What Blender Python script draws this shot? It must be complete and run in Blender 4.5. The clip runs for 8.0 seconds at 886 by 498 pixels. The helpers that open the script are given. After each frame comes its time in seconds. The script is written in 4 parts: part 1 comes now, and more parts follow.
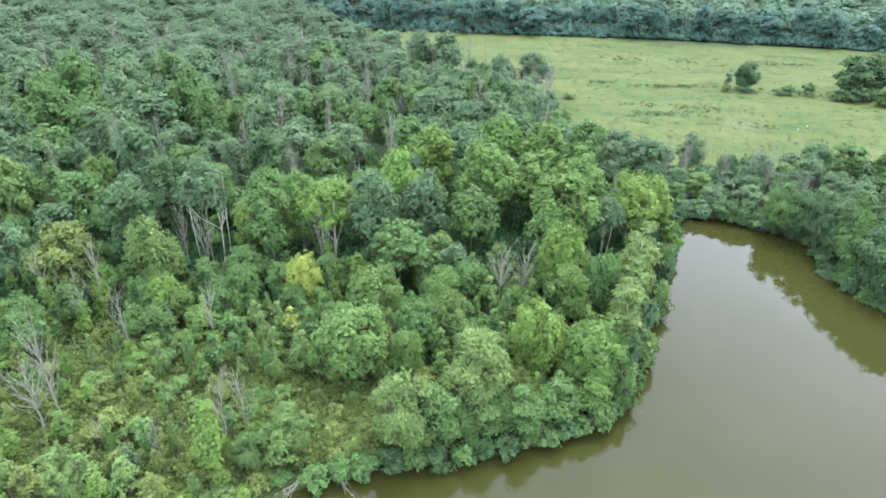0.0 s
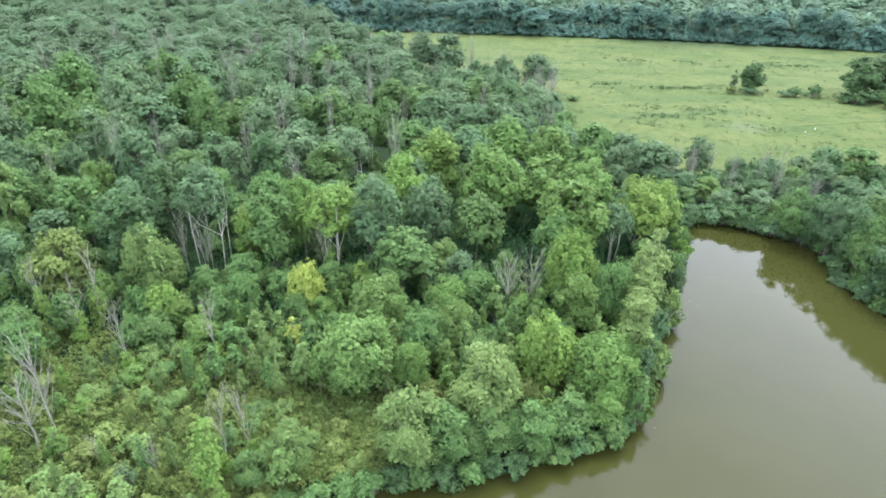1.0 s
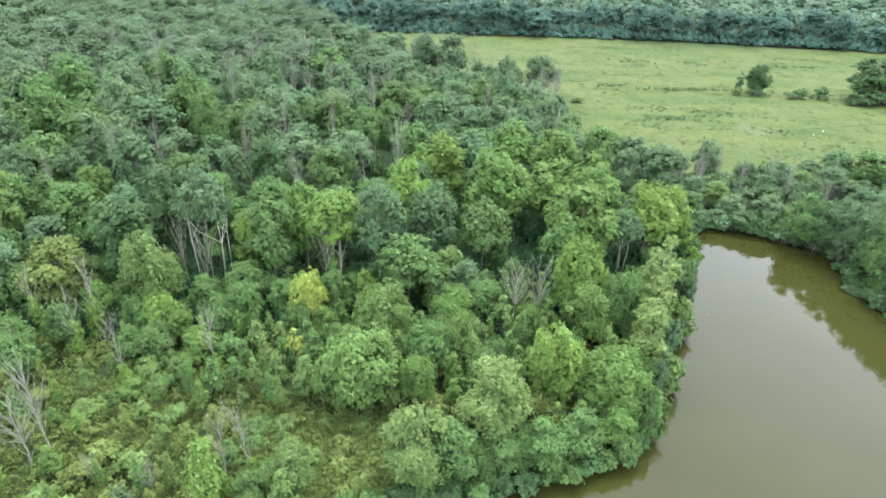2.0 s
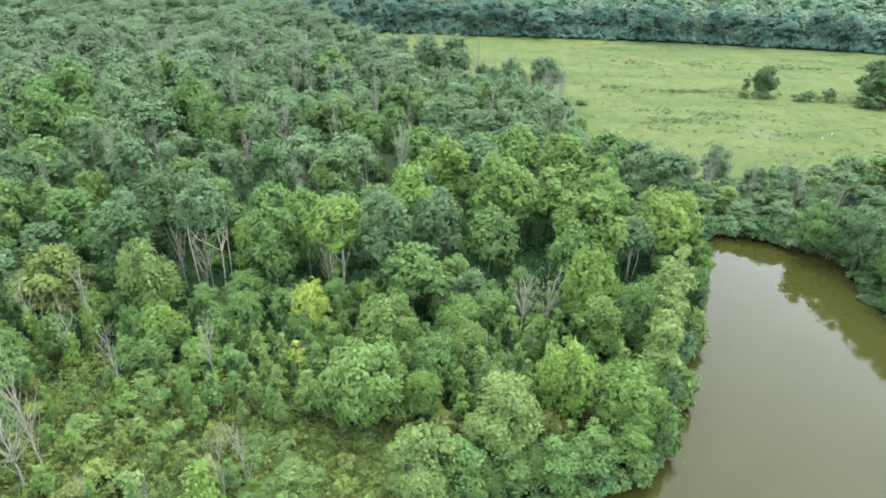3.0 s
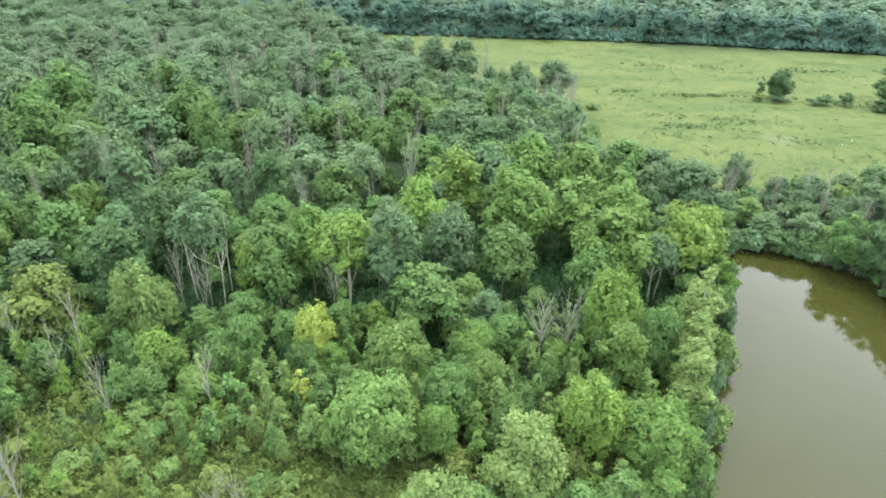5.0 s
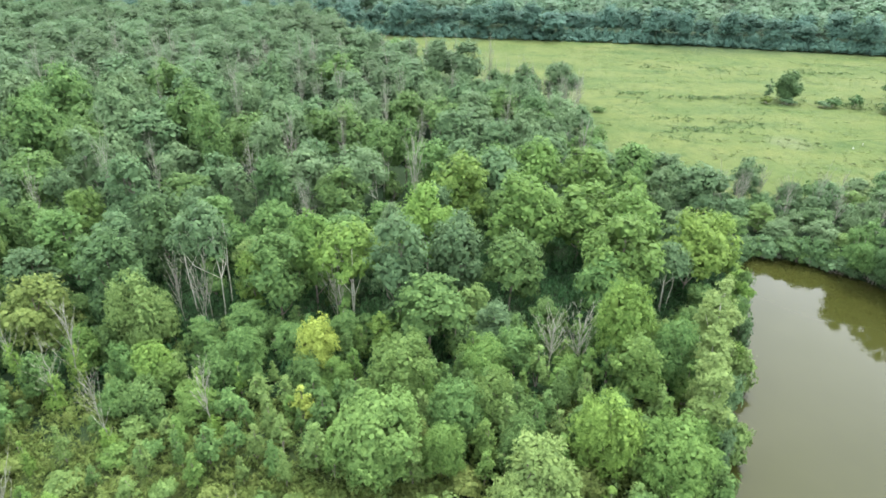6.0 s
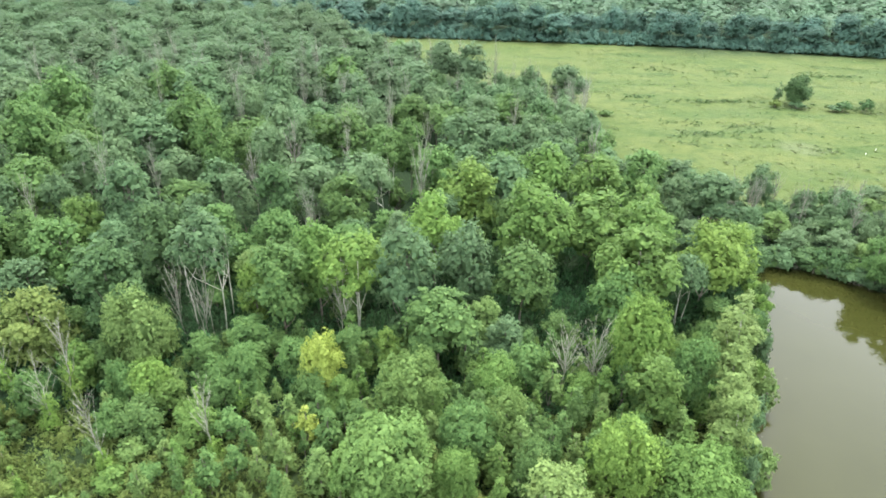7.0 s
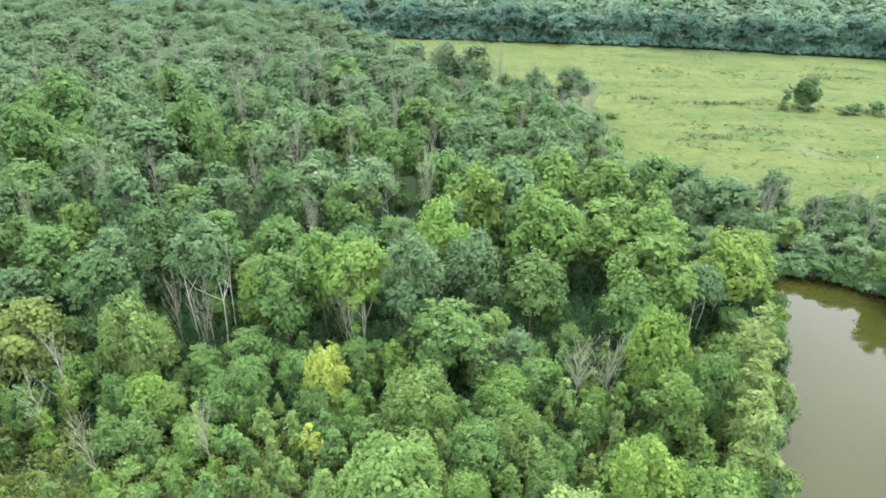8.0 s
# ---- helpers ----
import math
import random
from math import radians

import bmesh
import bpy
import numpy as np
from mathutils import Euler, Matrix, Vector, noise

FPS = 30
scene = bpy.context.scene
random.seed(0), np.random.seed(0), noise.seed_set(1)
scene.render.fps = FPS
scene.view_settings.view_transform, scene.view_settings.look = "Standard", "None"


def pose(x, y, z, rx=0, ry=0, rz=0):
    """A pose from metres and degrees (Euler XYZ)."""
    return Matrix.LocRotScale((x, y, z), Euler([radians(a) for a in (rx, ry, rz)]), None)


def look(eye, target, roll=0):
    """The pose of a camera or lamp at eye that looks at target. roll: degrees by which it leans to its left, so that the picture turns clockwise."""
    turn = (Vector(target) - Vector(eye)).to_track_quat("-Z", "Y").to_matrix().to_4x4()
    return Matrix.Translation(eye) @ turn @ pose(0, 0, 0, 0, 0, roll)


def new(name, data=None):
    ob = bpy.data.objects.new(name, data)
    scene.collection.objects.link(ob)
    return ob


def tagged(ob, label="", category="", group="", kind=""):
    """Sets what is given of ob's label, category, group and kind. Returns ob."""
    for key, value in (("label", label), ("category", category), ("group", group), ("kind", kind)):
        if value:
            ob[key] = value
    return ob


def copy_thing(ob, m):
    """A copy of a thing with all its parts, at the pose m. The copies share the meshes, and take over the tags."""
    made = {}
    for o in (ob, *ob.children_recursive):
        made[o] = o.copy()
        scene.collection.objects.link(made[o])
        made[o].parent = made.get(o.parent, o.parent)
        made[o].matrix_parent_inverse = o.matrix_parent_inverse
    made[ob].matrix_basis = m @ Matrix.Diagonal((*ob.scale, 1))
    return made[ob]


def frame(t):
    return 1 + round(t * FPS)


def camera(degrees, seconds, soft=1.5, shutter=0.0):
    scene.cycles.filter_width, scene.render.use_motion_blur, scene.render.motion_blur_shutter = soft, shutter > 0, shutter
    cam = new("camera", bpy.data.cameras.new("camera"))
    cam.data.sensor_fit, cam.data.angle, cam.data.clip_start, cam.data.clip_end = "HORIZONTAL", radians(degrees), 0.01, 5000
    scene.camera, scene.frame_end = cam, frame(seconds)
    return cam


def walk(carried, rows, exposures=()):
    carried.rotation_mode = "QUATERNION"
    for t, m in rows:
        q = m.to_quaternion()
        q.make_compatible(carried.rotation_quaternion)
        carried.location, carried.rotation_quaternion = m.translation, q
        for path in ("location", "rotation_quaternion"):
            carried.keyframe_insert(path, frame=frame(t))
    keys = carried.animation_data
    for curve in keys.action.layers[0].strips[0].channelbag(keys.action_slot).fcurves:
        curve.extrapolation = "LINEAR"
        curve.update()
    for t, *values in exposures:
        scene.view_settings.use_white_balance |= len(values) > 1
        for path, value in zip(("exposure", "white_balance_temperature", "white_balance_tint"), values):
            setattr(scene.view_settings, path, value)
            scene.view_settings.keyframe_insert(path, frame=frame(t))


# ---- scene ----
cam = camera(73.7, 8.0, soft=1.72)
PATH = [
    (0, (-0.549, 3.526, 54.159), (-0.497, 5.291, 53.219), 1.2),
    (0.5, (-0.912, 4.818, 54.185), (-0.861, 6.583, 53.246), 1.2),
    (1, (-1.249, 6.103, 54.192), (-1.199, 7.868, 53.252), 1.2),
    (1.5, (-1.609, 7.431, 54.198), (-1.56, 9.196, 53.258), 1.2),
    (3, (-2.624, 11.573, 54.147), (-2.58, 13.338, 53.208), 1.2),
    (3.5, (-2.936, 13.002, 54.165), (-2.895, 14.768, 53.226), 1.2),
    (4, (-3.235, 14.495, 54.18), (-3.195, 16.26, 53.241), 1.2),
    (4.5, (-3.624, 15.986, 54.279), (-3.586, 17.751, 53.339), 1.2),
    (6, (-4.526, 20.346, 54.09), (-4.498, 22.113, 53.153), 1.1),
    (6.5, (-5.037, 21.873, 54.157), (-5.01, 23.64, 53.22), 1.2),
    (7, (-5.595, 23.68, 54.131), (-5.571, 25.448, 53.196), 1.2),
    (7.5, (-6.076, 25.15, 54.101), (-6.054, 26.917, 53.166), 1.2),
    (8, (-6.455, 26.553, 54.057), (-6.436, 28.321, 53.122), 1.2),
]
walk(cam, [(t, look(eye, target, roll)) for t, eye, target, roll in PATH], exposures=[(0.0, 1.91, 5820, 19), (1.5, 1.90, 6040, 15.5), (3.5, 1.89, 6280, 12), (4.5, 1.89, 6350, 11), (6.0, 1.97, 6420, 11), (8.0, 2.0, 6470, 11)])

# ---- sky and sun: a bright overcast day ----
SUN_UP, SUN_ROUND = 62.0, 30.0
world = bpy.data.worlds.new("overcast_sky")
scene.world = world
world.use_nodes = True
wn, wl = world.node_tree.nodes, world.node_tree.links
wn.clear()
sky = wn.new("ShaderNodeTexSky")
sky.sky_type = "NISHITA"
sky.sun_disc = False
sky.sun_elevation, sky.sun_rotation = radians(SUN_UP), radians(SUN_ROUND)
sky.dust_density, sky.air_density = 3.0, 1.0
cloud_co = wn.new("ShaderNodeTexCoord")
cloud = wn.new("ShaderNodeTexNoise")
cloud.inputs["Scale"].default_value, cloud.inputs["Detail"].default_value = 2.4, 4.0
cloud_ramp = wn.new("ShaderNodeValToRGB")
cloud_ramp.color_ramp.elements[0].position, cloud_ramp.color_ramp.elements[0].color = 0.32, (4.9, 5.6, 6.5, 1)
cloud_ramp.color_ramp.elements[1].position, cloud_ramp.color_ramp.elements[1].color = 0.66, (10.4, 10.8, 11.3, 1)
sky_mix = wn.new("ShaderNodeMix")
sky_mix.data_type = "RGBA"
sky_mix.inputs["Factor"].default_value = 0.82
back = wn.new("ShaderNodeBackground")
back.inputs["Strength"].default_value = 0.15
sky_out = wn.new("ShaderNodeOutputWorld")
drift = wn.new("ShaderNodeMapping")
drift.inputs["Location"].default_value = (1.7, 0.4, 0.9)
wl.new(cloud_co.outputs["Generated"], drift.inputs["Vector"])
wl.new(drift.outputs["Vector"], cloud.inputs["Vector"])
wl.new(cloud.outputs["Fac"], cloud_ramp.inputs["Fac"])
wl.new(sky.outputs["Color"], sky_mix.inputs["A"])
wl.new(cloud_ramp.outputs["Color"], sky_mix.inputs["B"])
# an overcast sky is brighter overhead than at the horizon
apart = wn.new("ShaderNodeSeparateXYZ")
rise = wn.new("ShaderNodeMapRange")
rise.inputs["To Min"].default_value, rise.inputs["To Max"].default_value = 0.90, 1.17
dome = wn.new("ShaderNodeVectorMath")
dome.operation = "SCALE"
wl.new(cloud_co.outputs["Generated"], apart.inputs["Vector"])
wl.new(apart.outputs["Z"], rise.inputs["Value"])
wl.new(sky_mix.outputs["Result"], dome.inputs[0])
wl.new(rise.outputs["Result"], dome.inputs["Scale"])
wl.new(dome.outputs["Vector"], back.inputs["Color"])
wl.new(back.outputs["Background"], sky_out.inputs["Surface"])

sun_data = bpy.data.lights.new("sun", "SUN")
sun_data.energy, sun_data.angle, sun_data.color = 1.5, radians(20), (1.0, 0.97, 0.90)
sun = new("sun", sun_data)
sun.rotation_euler = (radians(90 - SUN_UP), 0, radians(180 - SUN_ROUND))

# ---- materials ----


def material(name):
    m = bpy.data.materials.new(name)
    m.use_nodes = True
    n, l = m.node_tree.nodes, m.node_tree.links
    return m, n, l, n["Principled BSDF"]


def ramp_node(n, l, source, stops):
    r = n.new("ShaderNodeValToRGB")
    r.color_ramp.elements.remove(r.color_ramp.elements[1])
    for k, (at, colour) in enumerate(stops):
        e = r.color_ramp.elements[0] if k == 0 else r.color_ramp.elements.new(at)
        e.position, e.color = at, (*colour, 1)
    l.new(source, r.inputs["Fac"])
    return r.outputs["Color"]


def mixed(n, l, fac, a, b, blend="MIX"):
    x = n.new("ShaderNodeMix")
    x.data_type, x.blend_type = "RGBA", blend
    for socket, value in (("Factor", fac), ("A", a), ("B", b)):
        if isinstance(value, (int, float)):
            x.inputs[socket].default_value = value
        elif isinstance(value, tuple):
            x.inputs[socket].default_value = (*value, 1)
        else:
            l.new(value, x.inputs[socket])
    return x.outputs["Result"]


def noise_node(n, l, scale, detail=4.0, where="Object", rough=0.6):
    co = n.new("ShaderNodeTexCoord")
    x = n.new("ShaderNodeTexNoise")
    x.inputs["Scale"].default_value, x.inputs["Detail"].default_value = scale, detail
    x.inputs["Roughness"].default_value = rough
    l.new(co.outputs[where], x.inputs["Vector"])
    return x.outputs["Fac"]


def leaf_material(name, base, tip, joined_plants=False):
    """Foliage: every leaf spray differs a little, every tree a little more."""
    m, n, l, p = material(name)
    geo = n.new("ShaderNodeNewGeometry")
    info = n.new("ShaderNodeObjectInfo")
    spray = ramp_node(n, l, geo.outputs["Random Per Island"],
                      [(0.0, tuple(c * (0.9 if joined_plants else 0.84) for c in base)), (0.5, tuple((a + b) / 2 for a, b in zip(base, tip))), (1.0, tuple(c * (1.0 if joined_plants else 1.06) for c in tip))])
    hue = n.new("ShaderNodeHueSaturation")
    vary = n.new("ShaderNodeMapRange")
    vary.inputs["To Min"].default_value, vary.inputs["To Max"].default_value = 0.497, 0.507
    value = n.new("ShaderNodeMapRange")
    value.inputs["To Min"].default_value, value.inputs["To Max"].default_value = 0.90, 1.15
    if joined_plants:
        tint = n.new("ShaderNodeAttribute")
        tint.attribute_name = "tint"
        source = tint.outputs["Fac"]
        value.inputs["To Min"].default_value, value.inputs["To Max"].default_value = 0.84, 1.27
        vary.inputs["To Min"].default_value, vary.inputs["To Max"].default_value = 0.496, 0.512
    else:
        source = info.outputs["Random"]
    l.new(source, vary.inputs["Value"])
    l.new(source, value.inputs["Value"])
    l.new(vary.outputs["Result"], hue.inputs["Hue"])
    l.new(value.outputs["Result"], hue.inputs["Value"])
    l.new(spray, hue.inputs["Color"])
    l.new(hue.outputs["Color"], p.inputs["Base Color"])
    p.inputs["Roughness"].default_value = 0.65
    p.inputs["Specular IOR Level"].default_value = 0.1
    shine = n.new("ShaderNodeBsdfTranslucent")
    l.new(hue.outputs["Color"], shine.inputs["Color"])
    both = n.new("ShaderNodeMixShader")
    both.inputs["Fac"].default_value = 0.4 if joined_plants else 0.3
    l.new(p.outputs["BSDF"], both.inputs[1])
    l.new(shine.outputs["BSDF"], both.inputs[2])
    l.new(both.outputs["Shader"], n["Material Output"].inputs["Surface"])
    return m


LEAF = {
    "dark": leaf_material("dark_green_leaves", (0.052, 0.098, 0.038), (0.080, 0.138, 0.049)),
    "mid": leaf_material("green_leaves", (0.063, 0.120, 0.036), (0.102, 0.170, 0.050)),
    "lush": leaf_material("fresh_green_leaves", (0.074, 0.136, 0.033), (0.117, 0.189, 0.047)),
    "lime": leaf_material("lime_green_leaves", (0.086, 0.156, 0.033), (0.138, 0.214, 0.047)),
    "yellow": leaf_material("yellow_green_leaves", (0.198, 0.268, 0.050), (0.272, 0.340, 0.074)),
    "pale": leaf_material("pale_silvery_leaves", (0.096, 0.158, 0.046), (0.143, 0.210, 0.063)),
    "ash": leaf_material("pale_grey_green_leaves", (0.081, 0.134, 0.059), (0.118, 0.176, 0.079)),
    "warm": leaf_material("yellowish_green_leaves", (0.078, 0.136, 0.036), (0.119, 0.184, 0.050)),
    "silver": leaf_material("silver_green_leaves", (0.114, 0.174, 0.052), (0.166, 0.230, 0.070)),
    "grey": leaf_material("grey_green_leaves", (0.063, 0.115, 0.050), (0.097, 0.155, 0.067)),
    # far, belt and hill: distance haze is painted into these leaf colours
    "far": leaf_material("hazed_wood_leaves", (0.078, 0.127, 0.062), (0.105, 0.160, 0.076), True),
    "belt": leaf_material("hazed_belt_leaves", (0.058, 0.117, 0.083), (0.080, 0.147, 0.101), True),
    "hill": leaf_material("hazed_hill_leaves", (0.088, 0.146, 0.084), (0.112, 0.176, 0.100), True),
    "weed": leaf_material("undergrowth_leaves", (0.097, 0.137, 0.036), (0.143, 0.182, 0.050), True),
    # floor: undergrowth leaves with the shade under the canopy put into their colour
    "floor": leaf_material("shaded_floor_leaves", (0.036, 0.085, 0.034), (0.062, 0.126, 0.047), True),
    "bright": leaf_material("bright_lime_leaves", (0.100, 0.172, 0.036), (0.156, 0.236, 0.050)),
    "dry": leaf_material("dry_grass_blades", (0.105, 0.128, 0.062), (0.145, 0.165, 0.085), True),
    "sward": leaf_material("meadow_grass_blades", (0.080, 0.112, 0.033), (0.112, 0.140, 0.043), True),
    "olive": leaf_material("olive_green_leaves", (0.103, 0.146, 0.038), (0.153, 0.195, 0.054)),
    "meadow": leaf_material("meadow_weed_leaves", (0.053, 0.091, 0.034), (0.077, 0.115, 0.042), True),
}


def bark_material(name, dark, light):
    m, n, l, p = material(name)
    fac = noise_node(n, l, 3.0, 6.0)
    l.new(ramp_node(n, l, fac, [(0.3, dark), (0.7, light)]), p.inputs["Base Color"])
    p.inputs["Roughness"].default_value = 0.9
    bump = n.new("ShaderNodeBump")
    bump.inputs["Strength"].default_value, bump.inputs["Distance"].default_value = 0.5, 0.03
    l.new(noise_node(n, l, 14.0, 4.0), bump.inputs["Height"])
    l.new(bump.outputs["Normal"], p.inputs["Normal"])
    return m


BARK = bark_material("grey_brown_bark", (0.09, 0.075, 0.058), (0.22, 0.19, 0.155))
PALE_BARK = bark_material("pale_bark", (0.25, 0.25, 0.19), (0.43, 0.43, 0.34))
DEAD_WOOD = bark_material("weathered_dead_wood", (0.135, 0.14, 0.098), (0.26, 0.26, 0.195))


def ground_material():
    """Bare soil and low weeds under the trees, toned dark for the shade there, meadow grass in the open."""
    m, n, l, p = material("ground_soil_and_grass")
    at = n.new("ShaderNodeAttribute")
    at.attribute_name = "meadow"
    patch = noise_node(n, l, 0.035, 6.0)
    tuft = noise_node(n, l, 0.55, 6.0, rough=0.75)
    fine = noise_node(n, l, 3.5, 4.0)
    streak = noise_node(n, l, 0.16, 8.0, rough=0.7)
    grass = ramp_node(n, l, patch, [(0.36, (0.053, 0.077, 0.023)), (0.5, (0.065, 0.086, 0.027)), (0.64, (0.075, 0.093, 0.032))])
    tufts = ramp_node(n, l, tuft, [(0.30, (0.55, 0.62, 0.55)), (0.46, (0.95, 0.97, 0.92)), (0.70, (1.12, 1.08, 1.05))])
    grass = mixed(n, l, 1.0, grass, tufts, "MULTIPLY")
    streaks = ramp_node(n, l, streak, [(0.34, (0.62, 0.72, 0.66)), (0.47, (0.98, 0.99, 0.97)), (0.68, (1.12, 1.06, 1.02))])
    grass = mixed(n, l, 1.0, grass, streaks, "MULTIPLY")
    # long drifts of ranker and of drier grass
    lie, drift = n.new("ShaderNodeMapping"), n.new("ShaderNodeTexNoise")
    lie.inputs["Scale"].default_value = (0.018, 0.085, 0.05)
    lie.inputs["Rotation"].default_value = (0, 0, 0.12)
    drift.inputs["Scale"].default_value, drift.inputs["Detail"].default_value, drift.inputs["Roughness"].default_value = 1.0, 7.0, 0.68
    spread = n.new("ShaderNodeTexCoord")
    l.new(spread.outputs["Object"], lie.inputs["Vector"])
    l.new(lie.outputs["Vector"], drift.inputs["Vector"])
    drifts = ramp_node(n, l, drift.outputs["Fac"], [(0.34, (0.70, 0.83, 0.80)), (0.48, (0.98, 0.99, 0.98)), (0.68, (1.11, 1.05, 1.03))])
    grass = mixed(n, l, 1.0, grass, drifts, "MULTIPLY")
    # one pale, half-dry patch in the meadow
    spot, far_off, fade = n.new("ShaderNodeTexCoord"), n.new("ShaderNodeVectorMath"), n.new("ShaderNodeMapRange")
    far_off.operation = "DISTANCE"
    far_off.inputs[1].default_value = (102, 192, 0)
    fade.inputs["From Min"].default_value, fade.inputs["From Max"].default_value = 8.0, 4.0
    fade.inputs["To Max"].default_value = 0.55
    l.new(spot.outputs["Object"], far_off.inputs[0])
    l.new(far_off.outputs["Value"], fade.inputs["Value"])
    grass = mixed(n, l, fade.outputs["Result"], grass, (0.094, 0.110, 0.052))
    # soil colour takes in the dark green shade of gaps between crowns
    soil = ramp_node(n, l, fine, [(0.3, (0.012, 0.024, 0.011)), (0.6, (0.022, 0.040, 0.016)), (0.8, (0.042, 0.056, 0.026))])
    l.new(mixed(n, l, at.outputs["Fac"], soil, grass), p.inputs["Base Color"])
    p.inputs["Roughness"].default_value = 0.95
    p.inputs["Specular IOR Level"].default_value = 0.1
    bump = n.new("ShaderNodeBump")
    bump.inputs["Strength"].default_value, bump.inputs["Distance"].default_value = 0.7, 0.5
    l.new(tuft, bump.inputs["Height"])
    l.new(bump.outputs["Normal"], p.inputs["Normal"])
    return m


def water_material():
    m, n, l, p = material("murky_pond_water")
    silt = noise_node(n, l, 0.05, 3.0)
    l.new(ramp_node(n, l, silt, [(0.3, (0.0238, 0.0258, 0.0058)), (0.7, (0.0283, 0.0306, 0.0078))]), p.inputs["Base Color"])
    p.inputs["Roughness"].default_value = 0.03
    p.inputs["IOR"].default_value = 1.333
    p.inputs["Specular IOR Level"].default_value = 0.37
    bump = n.new("ShaderNodeBump")
    bump.inputs["Strength"].default_value, bump.inputs["Distance"].default_value = 0.05, 0.01
    l.new(noise_node(n, l, 1.4, 3.0), bump.inputs["Height"])
    l.new(bump.outputs["Normal"], p.inputs["Normal"])
    return m


GROUND, WATER = ground_material(), water_material()

# ---- plan: pond, meadow, woods ----
POND = [(-60, 28), (-36, 38), (-22, 45), (-13.8, 49.2), (-10, 51), (-4.6, 51.4), (0, 52), (6.4, 53), (11, 54.6), (16, 56), (21.5, 58),
        (24.5, 61), (26, 65), (29.5, 70.5), (32.5, 77), (40, 91.5), (46.5, 104.5), (50.5, 117), (56, 121), (62.5, 120), (69, 116.5), (74.5, 110.5),
        (77.5, 102), (75.5, 94), (76.5, 88), (79, 82.5), (87, 75), (106, 56), (126, 20), (110, -30), (50, -60), (-20, -55), (-60, -30), (-76, 0)]
MEADOW = [(52, 150), (66, 150), (95, 150), (125, 146), (200, 120), (420, 90), (520, 250), (400, 305), (252, 339), (206, 352), (141, 370), (75, 378),
          (30, 382), (-24, 386), (-60, 392), (-30, 305), (-17, 294), (4, 275), (30, 246), (42, 235), (42, 200), (46, 160)]
WOODS = [(-14, 51), (0, 53.5), (16, 57.5), (23, 62), (28, 71), (38, 92), (45, 106), (49, 120), (51, 130), (49, 150), (42, 160), (39, 198), (40, 233),
         (28, 243), (2, 271), (-19, 290), (-33, 303), (-64, 392), (-64, 420), (-420, 420), (-420, 60), (-64, 32), (-36, 40), (-22, 47)]
HEDGE = [(50, 122), (57, 124), (64, 123), (71, 120), (78, 113), (81, 103), (79, 94), (81, 86), (90, 78), (108, 60), (150, 50), (170, 125), (125, 143),
         (95, 147), (66, 147), (53, 147)]


def edge_distance(x, y, poly):
    """Signed distance to a polygon, negative inside, for arrays of points."""
    p, q = np.array(poly, float), np.roll(np.array(poly, float), -1, axis=0)
    x, y = np.asarray(x, float), np.asarray(y, float)
    best, inside = np.full(x.shape, 1e9), np.zeros(x.shape, bool)
    for (ax, ay), (bx, by) in zip(p, q):
        dx, dy = bx - ax, by - ay
        s = np.clip(((x - ax) * dx + (y - ay) * dy) / (dx * dx + dy * dy), 0, 1)
        best = np.minimum(best, np.hypot(x - ax - s * dx, y - ay - s * dy))
        if ay != by:
            inside ^= ((ay > y) != (by > y)) & (x < dx * (y - ay) / dy + ax)
    return np.where(inside, -best, best)


def land(x, y):
    """Height of the ground: a low bank round the pond, gentle unevenness beyond."""
    d = edge_distance(x, y, POND)
    roll = 0.25 * np.sin(x * 0.09 + 1.3) * np.cos(y * 0.07) + 0.12 * np.sin(x * 0.31 + y * 0.23)
    return np.where(d < 0, np.maximum(-1.2, d * 0.35), np.minimum(0.75, 0.1 + d * 0.22) + roll * np.clip(d / 10, 0, 1))


def mesh_object(name, verts, faces, mats, parent=None, attribute=None):
    """One mesh object from arrays of corners and of faces of one size."""
    faces = np.asarray(faces, np.int32)
    me = bpy.data.meshes.new(name)
    k = faces.shape[1]
    me.vertices.add(len(verts))
    me.vertices.foreach_set("co", np.asarray(verts, np.float32).ravel())
    me.loops.add(faces.size)
    me.loops.foreach_set("vertex_index", faces.ravel())
    me.polygons.add(len(faces))
    me.polygons.foreach_set("loop_start", np.arange(0, faces.size, k, dtype=np.int32))
    me.update(calc_edges=True)
    if attribute:
        a = me.attributes.new(attribute[0], "FLOAT", "POINT")
        a.data.foreach_set("value", np.asarray(attribute[1], np.float32))
    for m in mats:
        me.materials.append(m)
    ob = new(name, me)
    ob.parent = parent
    return ob


def axis_lines(lo, hi, step, out_lo, out_hi):
    core = list(np.arange(lo, hi + 1e-6, step))
    a, b, s = lo, hi, step
    while a > out_lo or b < out_hi:
        s *= 1.22
        a, b = max(a - s, out_lo), min(b + s, out_hi)
        core = ([a] if a < core[0] else []) + core + ([b] if b > core[-1] else [])
    return np.array(core)


def sheet(name, xs, ys, height, mat, attribute=None):
    gx, gy = np.meshgrid(xs, ys)
    v = np.stack([gx, gy, height(gx, gy)], -1).reshape(-1, 3)
    i = np.arange(len(ys) - 1)[:, None] * len(xs) + np.arange(len(xs) - 1)[None]
    f = np.stack([i, i + 1, i + 1 + len(xs), i + len(xs)], -1).reshape(-1, 4)
    at = (attribute[0], attribute[1](gx, gy).ravel()) if attribute else None
    ob = mesh_object(name, v, f, [mat], attribute=at)
    ob.data.polygons.foreach_set("use_smooth", np.ones(len(f), bool))
    return ob


